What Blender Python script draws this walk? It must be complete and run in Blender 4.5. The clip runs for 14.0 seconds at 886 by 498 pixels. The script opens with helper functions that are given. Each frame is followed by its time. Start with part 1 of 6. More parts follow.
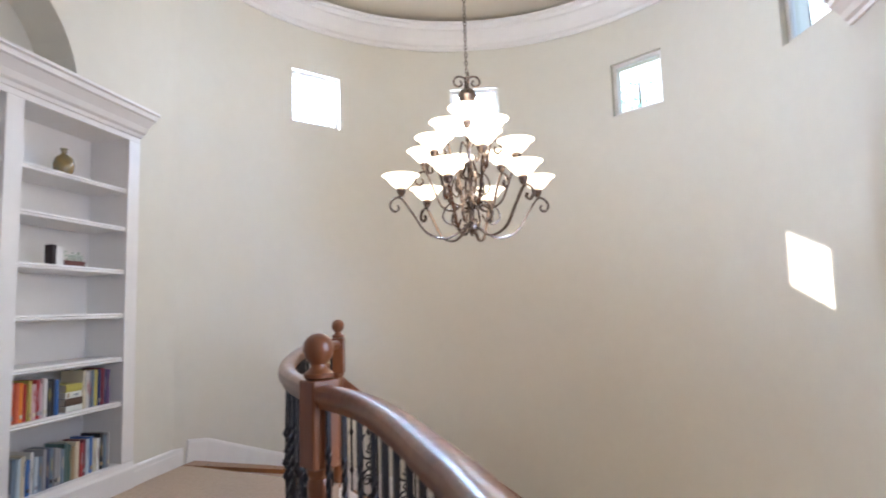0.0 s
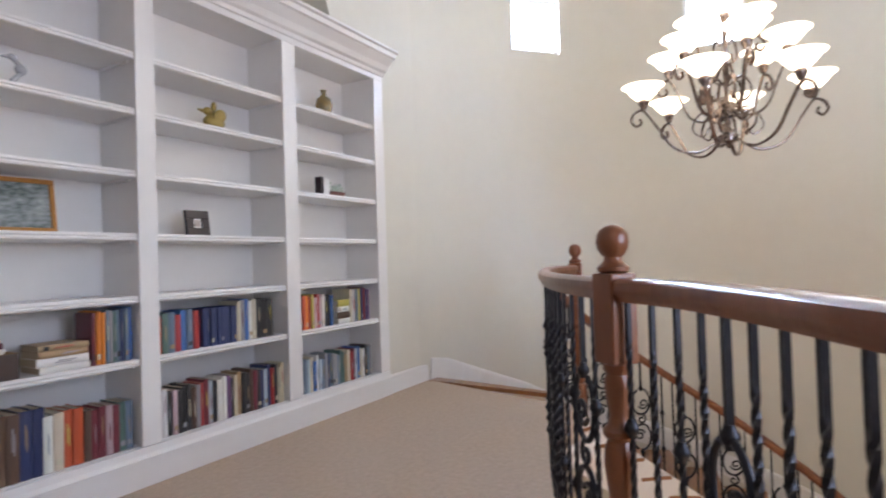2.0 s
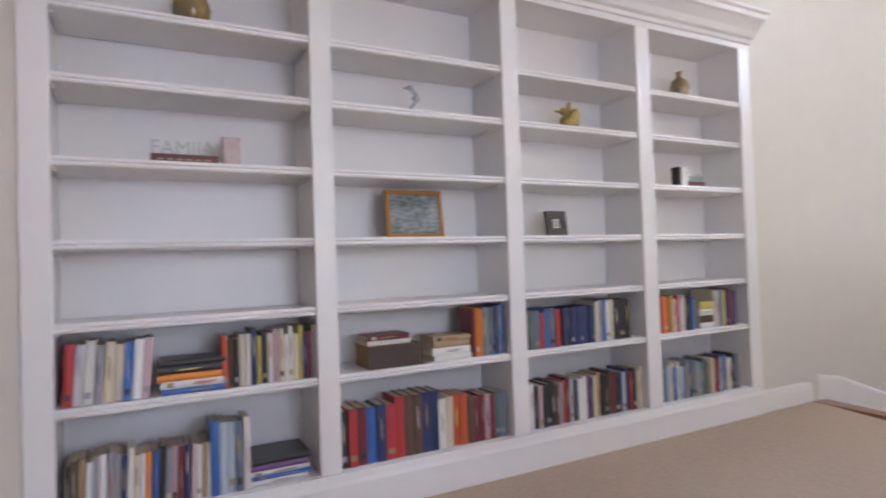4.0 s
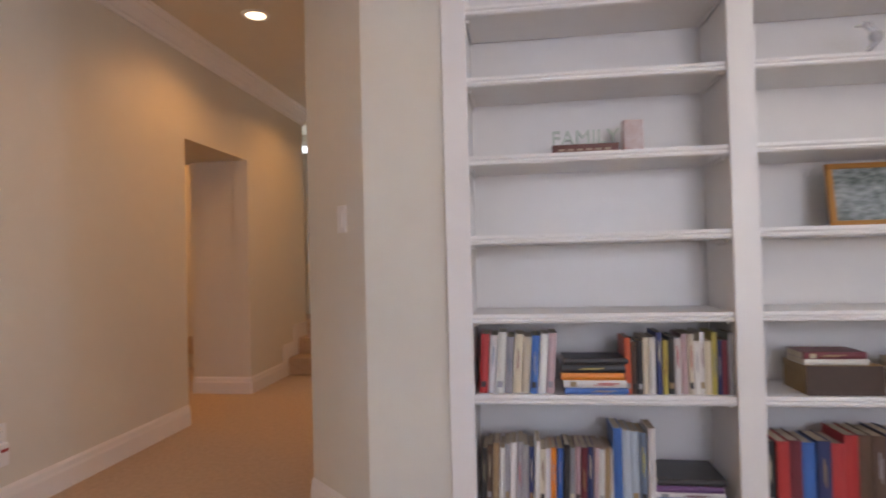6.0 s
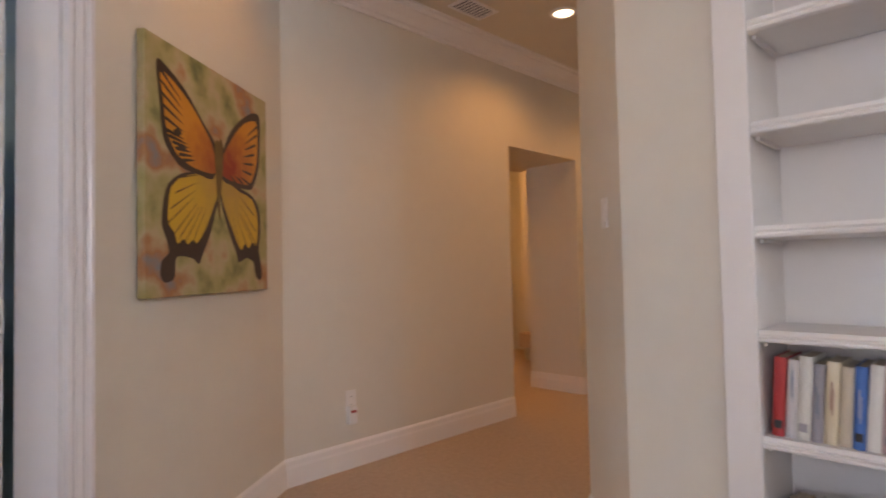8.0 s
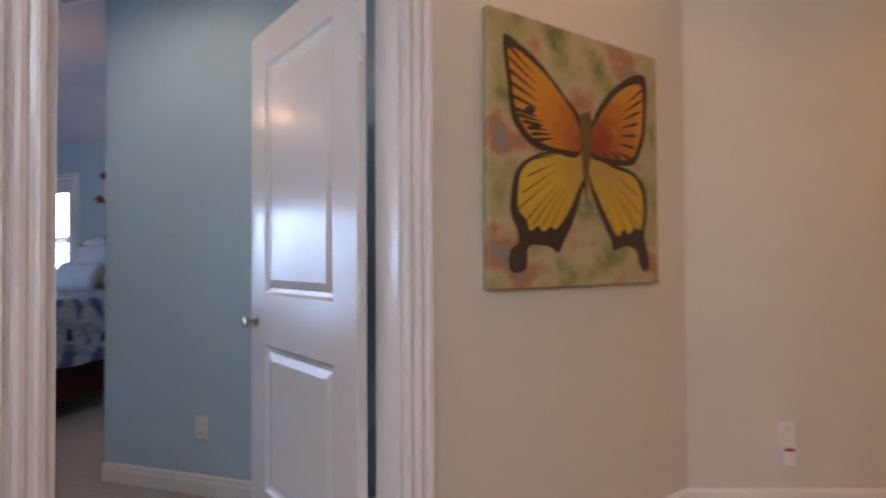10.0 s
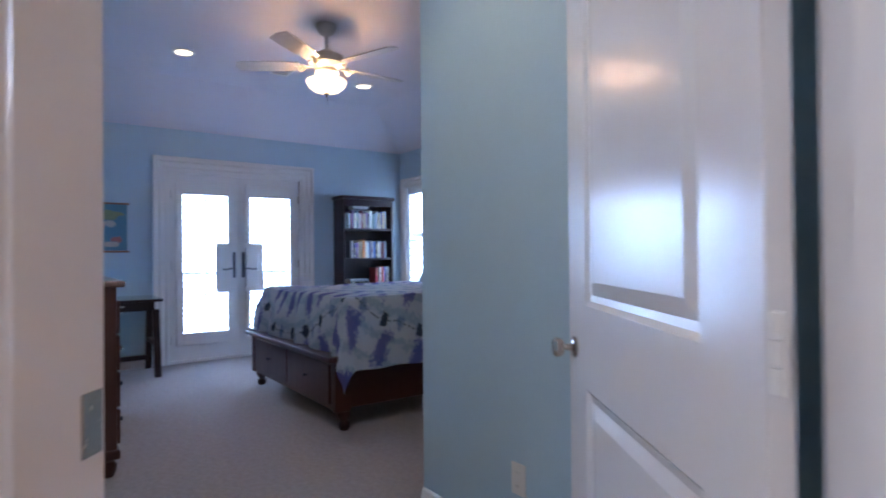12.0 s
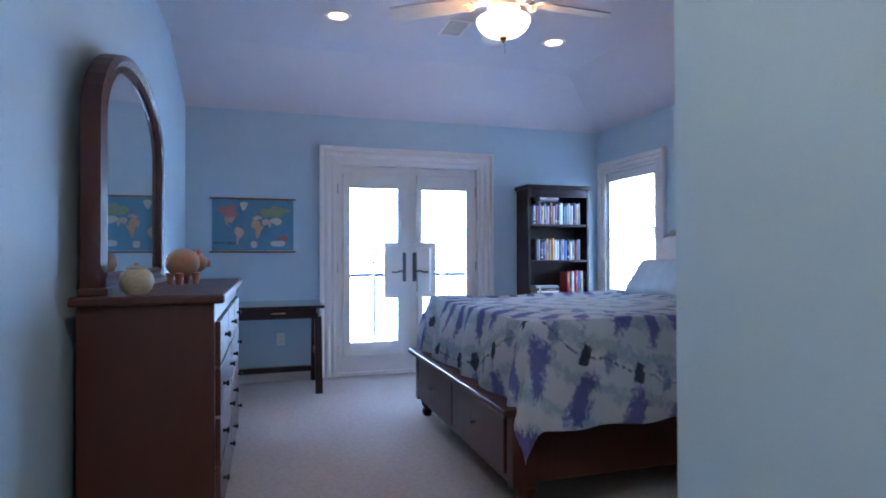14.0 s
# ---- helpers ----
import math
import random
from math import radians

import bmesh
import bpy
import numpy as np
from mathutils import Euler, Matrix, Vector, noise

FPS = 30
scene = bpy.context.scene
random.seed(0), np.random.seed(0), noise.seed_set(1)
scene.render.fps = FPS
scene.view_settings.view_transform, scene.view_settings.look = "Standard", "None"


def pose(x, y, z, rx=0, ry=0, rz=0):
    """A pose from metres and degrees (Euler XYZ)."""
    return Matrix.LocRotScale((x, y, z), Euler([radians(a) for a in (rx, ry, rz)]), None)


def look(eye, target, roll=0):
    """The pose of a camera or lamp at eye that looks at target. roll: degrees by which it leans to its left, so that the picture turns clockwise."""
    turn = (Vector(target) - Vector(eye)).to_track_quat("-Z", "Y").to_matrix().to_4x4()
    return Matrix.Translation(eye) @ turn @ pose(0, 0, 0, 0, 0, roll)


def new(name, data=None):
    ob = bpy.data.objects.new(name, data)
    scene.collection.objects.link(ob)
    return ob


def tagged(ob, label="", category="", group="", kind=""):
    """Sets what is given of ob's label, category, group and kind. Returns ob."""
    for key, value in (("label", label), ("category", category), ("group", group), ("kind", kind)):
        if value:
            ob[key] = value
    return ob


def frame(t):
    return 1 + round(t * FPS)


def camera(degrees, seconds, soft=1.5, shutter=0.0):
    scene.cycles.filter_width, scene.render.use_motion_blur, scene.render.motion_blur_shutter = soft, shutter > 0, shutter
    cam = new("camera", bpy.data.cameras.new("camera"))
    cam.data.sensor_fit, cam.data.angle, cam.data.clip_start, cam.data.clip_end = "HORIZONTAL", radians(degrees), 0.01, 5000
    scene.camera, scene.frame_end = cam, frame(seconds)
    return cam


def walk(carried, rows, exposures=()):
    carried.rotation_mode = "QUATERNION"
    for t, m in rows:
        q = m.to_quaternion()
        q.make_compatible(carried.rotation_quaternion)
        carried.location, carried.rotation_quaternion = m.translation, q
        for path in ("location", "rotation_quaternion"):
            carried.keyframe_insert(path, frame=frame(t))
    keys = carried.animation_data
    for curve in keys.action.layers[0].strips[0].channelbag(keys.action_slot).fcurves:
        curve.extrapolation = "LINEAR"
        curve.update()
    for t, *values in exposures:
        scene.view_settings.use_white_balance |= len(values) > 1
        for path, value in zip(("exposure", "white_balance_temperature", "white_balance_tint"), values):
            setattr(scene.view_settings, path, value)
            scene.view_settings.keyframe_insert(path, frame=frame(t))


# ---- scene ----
cam = camera(75.4, 14.0, soft=1.8, shutter=0.5)
PATH = [
    (0, (0.927, 1.191, 1.257), (0.571, 3.148, 1.459), -1.8),
    (0.5, (0.83, 1.207, 1.2), (0.327, 3.132, 1.406), -2.0),
    (1, (0.75, 1.216, 1.159), (0.077, 3.09, 1.343), -1.8),
    (1.5, (0.689, 1.201, 1.125), (-0.154, 3.011, 1.237), -1.7),
    (2, (0.63, 1.198, 1.103), (-0.375, 2.927, 1.141), -1.8),
    (2.2, (0.607, 1.206, 1.111), (-0.472, 2.889, 1.136), -1.8),
    (4.5, (0.359, 1.171, 1.17), (-1.541, 1.795, 1.217), -1.7),
    (5, (0.313, 1.157, 1.191), (-1.664, 1.459, 1.224), -1.5),
    (5.5, (0.241, 1.109, 1.204), (-1.759, 1.138, 1.231), -1.5),
    (6, (0.125, 1.08, 1.198), (-1.857, 0.815, 1.233), -1.4),
    (6.5, (0.052, 1.118, 1.201), (-1.878, 0.594, 1.237), -1.3),
    (7, (-0.021, 1.263, 1.198), (-1.824, 0.397, 1.239), -1.0),
    (7.2, (-0.063, 1.309, 1.19), (-1.803, 0.324, 1.232), -1.0),
    (9.3, (-0.656, 1.554, 1.172), (-1.235, -0.359, 1.238), -0.7),
    (9.5, (-0.716, 1.458, 1.183), (-1.129, -0.498, 1.23), -0.6),
    (10, (-0.816, 1.219, 1.198), (-0.784, -0.78, 1.232), -0.3),
    (10.5, (-0.858, 0.984, 1.201), (-0.484, -0.98, 1.227), -0.4),
    (11, (-0.861, 0.762, 1.199), (-0.119, -1.095, 1.227), -0.6),
    (11.5, (-0.761, 0.487, 1.197), (0.236, -1.247, 1.217), -0.7),
    (12, (-0.625, 0.174, 1.187), (0.592, -1.413, 1.206), -0.5),
    (12.5, (-0.412, -0.107, 1.187), (1.004, -1.519, 1.2), -0.5),
    (13, (-0.254, -0.273, 1.238), (1.327, -1.498, 1.241), -0.5),
    (13.5, (0.048, -0.562, 1.207), (1.705, -1.681, 1.22), -0.2),
    (14, (0.28, -0.694, 1.214), (1.938, -1.812, 1.233), -0.2),
]
walk(cam, [(t, look(eye, target, roll)) for t, eye, target, roll in PATH], [(0, 1.75, 6250, 12), (2, 1.76, 6300, 13), (4.5, 1.78, 6450, 16), (6, 1.73, 6850, 17), (7, 1.66, 7250, 18), (9.5, 1.66, 7250, 18), (11, 1.72, 6700, 19), (12.5, 1.98, 6350, 15), (14, 2.22, 6350, 13)])

# ---- light ----
SKY = bpy.data.worlds.new("sky")
scene.world = SKY
SKY.use_nodes = True
_n = SKY.node_tree.nodes
_sky = _n.new("ShaderNodeTexSky")
_sky.sky_type, _sky.sun_disc = "NISHITA", False
_sky.sun_elevation, _sky.sun_rotation = radians(25), radians(-76)
SKY.node_tree.links.new(_sky.outputs[0], _n["Background"].inputs[0])
_n["Background"].inputs[1].default_value = 0.15


def lamp(name, kind, m, power, colour=(1, 1, 1), **more):
    data = bpy.data.lights.new(name, kind)
    data.energy, data.color = power, colour
    for key, value in more.items():
        if key == "size":
            data.size = value
        elif key == "size_y":
            data.shape, data.size_y = "RECTANGLE", value
        elif key == "radius":
            data.shadow_soft_size = value
        elif key == "angle":
            data.angle = value
        elif key == "spot":
            data.spot_size, data.spot_blend = radians(value), 0.6
    ob = new(name, data)
    ob.matrix_world = m
    return ob


WARM = (1.0, 0.49, 0.155)
DAY = (0.34, 0.56, 1.0)
CHANDELIER, HALLCAN, LANDINGFILL, ROTUNDADAY, FRENCH, SIDEWIN, FANLIGHT, BEDCAN = 3.8, 8.5, 20.5, 19, 110.0, 40.0, 4.0, 1.2
lamp("sun", "SUN", look((-4.6, 1.02, 2.16), (0, 0, 0)), 4.0, (1, 0.95, 0.86), angle=radians(0.5))

# ---- bedroom frame: local x runs to the french doors, local y towards the dresser wall ----
BED = pose(0, 0, 0, 0, 0, -17)


def bed(x, y, z=0, rz=0):
    return BED @ pose(x, y, z, 0, 0, rz)


# ---- materials ----
def material(name, colour, rough=0.6, metal=0.0, grain=None, bump=None, vary=0.0, by_object=False, emit=None, transmission=0.0, coat=0.0):
    """grain: (scale, second colour, amount, stretch); bump: (scale, strength)."""
    m = bpy.data.materials.new(name)
    m.use_nodes = True
    t, b = m.node_tree, m.node_tree.nodes["Principled BSDF"]
    b.inputs["Base Color"].default_value = (*colour, 1)
    b.inputs["Roughness"].default_value = rough
    b.inputs["Metallic"].default_value = metal
    b.inputs["Transmission Weight"].default_value = transmission
    b.inputs["Coat Weight"].default_value = coat
    b.inputs["Coat Roughness"].default_value = 0.12
    link = t.links.new
    pos = t.nodes.new("ShaderNodeTexCoord")
    out = None
    if by_object:
        info = t.nodes.new("ShaderNodeObjectInfo")
        out = info.outputs["Color"]
    if grain:
        scale, other, amount, stretch = grain
        mp = t.nodes.new("ShaderNodeMapping")
        mp.inputs["Scale"].default_value = stretch
        link(pos.outputs["Object"], mp.inputs[0])
        big = t.nodes.new("ShaderNodeTexNoise")
        big.inputs["Scale"].default_value = scale * 0.13
        fine = t.nodes.new("ShaderNodeTexNoise")
        fine.inputs["Scale"].default_value, fine.inputs["Detail"].default_value = scale, 6
        link(mp.outputs[0], big.inputs[0]), link(mp.outputs[0], fine.inputs[0])
        add = t.nodes.new("ShaderNodeMath")
        add.operation = "MULTIPLY_ADD"
        link(big.outputs[0], add.inputs[0])
        add.inputs[1].default_value = 0.5
        half = t.nodes.new("ShaderNodeMath")
        half.operation = "MULTIPLY"
        link(fine.outputs[0], half.inputs[0])
        half.inputs[1].default_value = 0.5
        link(half.outputs[0], add.inputs[2])
        ramp = t.nodes.new("ShaderNodeMapRange")
        ramp.inputs[1].default_value, ramp.inputs[2].default_value, ramp.inputs[4].default_value = 0.35, 0.65, amount
        link(add.outputs[0], ramp.inputs[0])
        mix = t.nodes.new("ShaderNodeMix")
        mix.data_type = "RGBA"
        link(ramp.outputs[0], mix.inputs[0])
        mix.inputs[6].default_value, mix.inputs[7].default_value = (*colour, 1), (*other, 1)
        if out:
            link(out, mix.inputs[6])
        out = mix.outputs[2]
        rr = t.nodes.new("ShaderNodeMapRange")
        rr.inputs[3].default_value, rr.inputs[4].default_value = max(0.03, rough - 0.08), min(1, rough + 0.08)
        link(fine.outputs[0], rr.inputs[0]), link(rr.outputs[0], b.inputs["Roughness"])
    if out:
        link(out, b.inputs["Base Color"])
    if bump:
        tex = t.nodes.new("ShaderNodeTexNoise")
        tex.inputs["Scale"].default_value, tex.inputs["Detail"].default_value = bump[0], 5
        link(pos.outputs["Object"], tex.inputs[0])
        bm_node = t.nodes.new("ShaderNodeBump")
        bm_node.inputs["Strength"].default_value, bm_node.inputs["Distance"].default_value = bump[1], 0.004
        link(tex.outputs[0], bm_node.inputs["Height"]), link(bm_node.outputs[0], b.inputs["Normal"])
    if emit:
        b.inputs["Emission Color"].default_value = (*emit[0], 1)
        b.inputs["Emission Strength"].default_value = emit[1]
    return m


ONE = (1, 1, 1)
BEIGE = material("beige wall paint", (0.68, 0.642, 0.56), 0.75, grain=(9, (0.645, 0.607, 0.525), 0.5, ONE), bump=(140, 0.18))
BLUE = material("pale aqua wall paint", (0.46, 0.61, 0.70), 0.7, grain=(9, (0.43, 0.575, 0.66), 0.5, ONE), bump=(140, 0.18))
CEIL = material("ceiling paint", (0.66, 0.63, 0.68), 0.85, grain=(7, (0.62, 0.595, 0.64), 0.5, ONE), bump=(110, 0.22))
CREAMCEIL = material("cream ceiling paint", (0.66, 0.60, 0.49), 0.85, grain=(7, (0.62, 0.56, 0.46), 0.5, ONE), bump=(110, 0.22))
WHITE = material("white trim paint", (0.80, 0.772, 0.752), 0.38, grain=(14, (0.76, 0.735, 0.705), 0.5, ONE), bump=(60, 0.06))
GLOSS = material("glossy white door paint", (0.78, 0.75, 0.75), 0.22, grain=(14, (0.74, 0.71, 0.71), 0.5, ONE), bump=(40, 0.04))
CARPET = material("beige carpet", (0.57, 0.44, 0.335), 0.95, grain=(260, (0.44, 0.335, 0.25), 0.8, ONE), bump=(420, 0.9))
GREYCARPET = material("pale grey carpet", (0.46, 0.39, 0.36), 0.95, grain=(260, (0.34, 0.285, 0.26), 0.8, ONE), bump=(420, 0.9))
OAK = material("stained oak", (0.21, 0.068, 0.022), 0.34, grain=(26, (0.12, 0.035, 0.012), 0.8, (1, 1, 0.12)), bump=(60, 0.08), coat=0.2)
TREAD = material("oak tread", (0.33, 0.14, 0.05), 0.3, grain=(26, (0.2, 0.08, 0.03), 0.8, (1, 0.12, 1)), bump=(60, 0.08), coat=0.4)
IRON = material("black wrought iron", (0.018, 0.018, 0.022), 0.38, 0.7, grain=(60, (0.03, 0.03, 0.035), 0.7, ONE), bump=(90, 0.3))
BRONZE = material("dark bronze", (0.15, 0.115, 0.10), 0.26, 0.9, grain=(40, (0.20, 0.15, 0.12), 0.7, ONE), bump=(80, 0.15))
CHERRY = material("dark cherry wood", (0.064, 0.014, 0.009), 0.38, grain=(34, (0.045, 0.010, 0.007), 0.8, (1, 1, 0.12)), bump=(70, 0.05), coat=0.12)
ESPRESSO = material("espresso wood", (0.020, 0.007, 0.009), 0.35, grain=(30, (0.012, 0.004, 0.005), 0.8, (1, 1, 0.12)), bump=(70, 0.06))
NICKEL = material("brushed nickel", (0.55, 0.5, 0.46), 0.25, 1.0, grain=(80, (0.45, 0.42, 0.4), 0.6, ONE))
DARKKNOB = material("dark pewter", (0.04, 0.04, 0.05), 0.35, 0.8)
MIRROR = material("mirror glass", (0.9, 0.92, 0.92), 0.01, 1.0)
GLASS = material("clear glass", (1, 1, 1), 0.0, transmission=1.0)
SHADE = material("lit alabaster shade", (0.9, 0.85, 0.75), 0.4, emit=((1.0, 0.86, 0.64), 1.1))
BOWL = material("lit frosted bowl", (0.9, 0.85, 0.75), 0.4, emit=((1.0, 0.72, 0.38), 0.8))
CANLIT = material("lit can lens", (0.9, 0.85, 0.75), 0.4, emit=((1.0, 0.80, 0.55), 1.6))
BOOK = material("book cover", (0.5, 0.5, 0.5), 0.4, grain=(40, (0.16, 0.13, 0.12), 0.10, ONE), bump=(120, 0.08), by_object=True)
PAGES = material("book pages", (0.62, 0.54, 0.42), 0.9, grain=(200, (0.5, 0.43, 0.32), 0.7, (0.1, 1, 1)))
PLASTIC = material("white plastic", (0.78, 0.76, 0.74), 0.35)
DAYLIT = material("bright daylight backdrop", (0.8, 0.85, 0.9), 0.9, emit=((0.86, 0.94, 1.0), 0.55))


# ---- mesh helpers ----
def boxes(*spans, bevel=0.0):
    """One bmesh of boxes (x0, x1, y0, y1, z0, z1)."""
    bm = bmesh.new()
    for x0, x1, y0, y1, z0, z1 in spans:
        m = Matrix.Translation(((x0 + x1) / 2, (y0 + y1) / 2, (z0 + z1) / 2)) @ Matrix.Diagonal((abs(x1 - x0), abs(y1 - y0), abs(z1 - z0), 1))
        bmesh.ops.create_cube(bm, size=1, matrix=m)
    if bevel:
        bmesh.ops.bevel(bm, geom=bm.edges[:], offset=bevel, segments=2, affect="EDGES", profile=0.5)
    return bm


def lathe(profile, segments=24, m=None):
    """A turned body from (radius, height) pairs."""
    bm = bmesh.new()
    rings = []
    for r, z in profile:
        rings.append([bm.verts.new((r * math.cos(2 * math.pi * k / segments), r * math.sin(2 * math.pi * k / segments), z)) for k in range(segments)])
    for a, b in zip(rings, rings[1:]):
        for k in range(segments):
            bm.faces.new((a[k], a[(k + 1) % segments], b[(k + 1) % segments], b[k]))
    if profile[0][0] > 1e-4:
        bm.faces.new(rings[0][::-1])
    if profile[-1][0] > 1e-4:
        bm.faces.new(rings[-1])
    bmesh.ops.remove_doubles(bm, verts=bm.verts[:], dist=1e-5)
    if m:
        bm.transform(m)
    return bm


def sweep(points, section, closed=False, up=(0, 0, 1), bm=None):
    """A section ((side, up) pairs) carried along points."""
    bm = bm or bmesh.new()
    pts = [Vector(p) for p in points]
    rings, n = [], len(pts)
    for i, p in enumerate(pts):
        a = pts[(i - 1) % n] if closed or i else p
        b = pts[(i + 1) % n] if closed or i < n - 1 else p
        d = (b - a).normalized()
        side = d.cross(Vector(up))
        side = side.normalized() if side.length > 1e-4 else Vector((1, 0, 0))
        top = side.cross(d)
        rings.append([bm.verts.new(p + side * s + top * h) for s, h in section])
    k = len(section)
    for i in range(n if closed else n - 1):
        a, b = rings[i], rings[(i + 1) % n]
        for j in range(k):
            bm.faces.new((a[j], b[j], b[(j + 1) % k], a[(j + 1) % k]))
    if not closed:
        bm.faces.new(rings[0][::-1]), bm.faces.new(rings[-1])
    bmesh.ops.recalc_face_normals(bm, faces=bm.faces[:])
    return bm


def disc(r, k=8, flat=1.0):
    return [(r * math.cos(2 * math.pi * i / k), flat * r * math.sin(2 * math.pi * i / k)) for i in range(k)]


def join(*meshes):
    out = bmesh.new()
    for b in meshes:
        me = bpy.data.meshes.new("tmp")
        b.to_mesh(me)
        out.from_mesh(me)
        bpy.data.meshes.remove(me)
        b.free()
    return out


def smooth_curve(points, steps=8, closed=False):
    """Catmull-Rom through the points."""
    p = [Vector(q) for q in points]
    out = []
    n = len(p)
    for i in range(n if closed else n - 1):
        a, b, c, d = (p[(i - 1) % n], p[i], p[(i + 1) % n], p[(i + 2) % n]) if closed else (p[max(i - 1, 0)], p[i], p[i + 1], p[min(i + 2, n - 1)])
        for k in range(steps):
            t = k / steps
            out.append(0.5 * (2 * b + (c - a) * t + (2 * a - 5 * b + 4 * c - d) * t * t + (3 * b - a - 3 * c + d) * t ** 3))
    if not closed:
        out.append(p[-1])
    return out


def mesh_of(name, bm, mat, smooth=False):
    me = bpy.data.meshes.new(name)
    bm.to_mesh(me)
    bm.free()
    for m in (mat if isinstance(mat, (list, tuple)) else [mat]):
        me.materials.append(m)
    if smooth:
        me.polygons.foreach_set("use_smooth", [True] * len(me.polygons))
        me.set_sharp_from_angle(angle=radians(38))
    return me


def thing(name, label, category, m=None, group="", kind=""):
    ob = tagged(new(name), label, category, group, kind)
    ob.empty_display_size = 0.05
    if m:
        ob.matrix_world = m
    return ob


def part(name, bm, mat, parent, label="", smooth=False, m=None):
    ob = new(name, mesh_of(name, bm, mat, smooth))
    ob.parent = parent
    if m:
        ob.matrix_basis = m
    return tagged(ob, label)


def single(name, bm, mat, label, category, m=None, smooth=False, group="", kind=""):
    ob = tagged(new(name, mesh_of(name, bm, mat, smooth)), label, category, group, kind)
    if m:
        ob.matrix_world = m
    return ob


def structure(name, bm, mat, label, category, m=None, smooth=False):
    return single(name, bm, mat, label, category, m, smooth, kind="structure")


def wall_boxes(length, z0, z1, thick, openings=()):
    """Boxes of a straight wall along local x from 0, its face at y=0 and its body towards +y, with openings (x0, x1, z0, z1)."""
    spans, x = [], 0.0
    for a, b, lo, hi in sorted(openings):
        if a > x:
            spans.append((x, a, 0, thick, z0, z1))
        if lo > z0:
            spans.append((a, b, 0, thick, z0, lo))
        if hi < z1:
            spans.append((a, b, 0, thick, hi, z1))
        x = b
    if x < length:
        spans.append((x, length, 0, thick, z0, z1))
    return boxes(*spans)


def along(p, q, z=0):
    """Pose at p with local x towards q, and the length."""
    a = math.atan2(q[1] - p[1], q[0] - p[0])
    return pose(p[0], p[1], z, 0, 0, math.degrees(a)), math.hypot(q[0] - p[0], q[1] - p[1])


def wall(name, p, q, z0, z1, thick, mat, label, openings=()):
    m, length = along(p, q)
    return structure(name, wall_boxes(length, z0, z1, thick, openings), mat, label, "wall", m)


def prism(points, z0, z1):
    bm = bmesh.new()
    lo = [bm.verts.new((x, y, z0)) for x, y in points]
    hi = [bm.verts.new((x, y, z1)) for x, y in points]
    n = len(points)
    bm.faces.new(lo[::-1]), bm.faces.new(hi)
    for i in range(n):
        bm.faces.new((lo[i], lo[(i + 1) % n], hi[(i + 1) % n], hi[i]))
    bmesh.ops.recalc_face_normals(bm, faces=bm.faces[:])
    return bm


BASE_SECTION = [(0, 0), (0.016, 0), (0.016, 0.10), (0.012, 0.115), (0.010, 0.14), (0.004, 0.15), (0, 0.155)]
CROWN_SECTION = [(0, 0), (0.012, 0), (0.018, 0.02), (0.035, 0.03), (0.05, 0.06), (0.085, 0.10), (0.10, 0.105), (0.105, 0.13), (0.12, 0.135), (0.12, 0.15), (0, 0.15)]


def trim(name, points, section, label, category, mat=WHITE, left=True, z=0.0, closed=False):
    """A moulding along wall points; the section grows to the left or right of the way."""
    sec = [(-s if left else s, h) for s, h in section]
    return structure(name, sweep([(x, y, z) for x, y in points], sec, closed), mat, label, category)


# ---- plan of the landing, hall and rotunda ----
CX, CY, R = 0.45, 5.5, 2.65
RAIL_A = [(0.22, 2.88), (-0.06, 3.27), (-0.30, 3.76), (-0.53, 4.36), (-0.69, 4.92), (-0.66, 5.34)]
RAIL_B = [(0.22, 2.88), (0.43, 2.67), (0.60, 2.40), (0.725, 2.16), (0.825, 1.96), (0.99, 1.57), (1.165, 1.06), (1.28, 0.53)]
F0 = Vector((-0.915, -0.71))
UD = Vector((0.808, 0.589)).normalized()
ND = Vector((UD.y, -UD.x))
HC = (-1.875, -1.41)
DEND = F0 + UD * 2.1


def circle(a0, a1, r=R, step=4.0):
    n = max(2, int(abs(a1 - a0) / step))
    return [(CX + r * math.cos(radians(a0 + (a1 - a0) * i / n)), CY + r * math.sin(radians(a0 + (a1 - a0) * i / n))) for i in range(n + 1)]


edge_a = [(p.x, p.y) for p in smooth_curve([(*p, 0) for p in RAIL_A], 5)]
edge_b = [(p.x, p.y) for p in smooth_curve([(*p, 0) for p in RAIL_B], 5)]
landing = [(-2.2, 5.71), (-0.94, 5.37)] + edge_a[::-1] + edge_b[1:] + [(1.3, 0.3), (DEND.x, DEND.y - 0.1), (0.2, -0.05), (-1.9, -1.5), (-6.3, -1.5), (-6.3, 0.15), (-2.6, 0.15), (-2.25, 0.5)]
structure("floor", prism(landing, -0.25, 0.0), CARPET, "beige cut pile carpet on the upstairs landing", "floor")

# the well below
structure("floor_lower", boxes((-3, 4, 0, 9, -3.1, -3.0)), TREAD, "oak floor at the foot of the stairs", "floor")
# curved rotunda wall with four square windows
WIN = [140.3, 97.1, 54.2, 11.3]
HALF = math.degrees(0.30 / R)


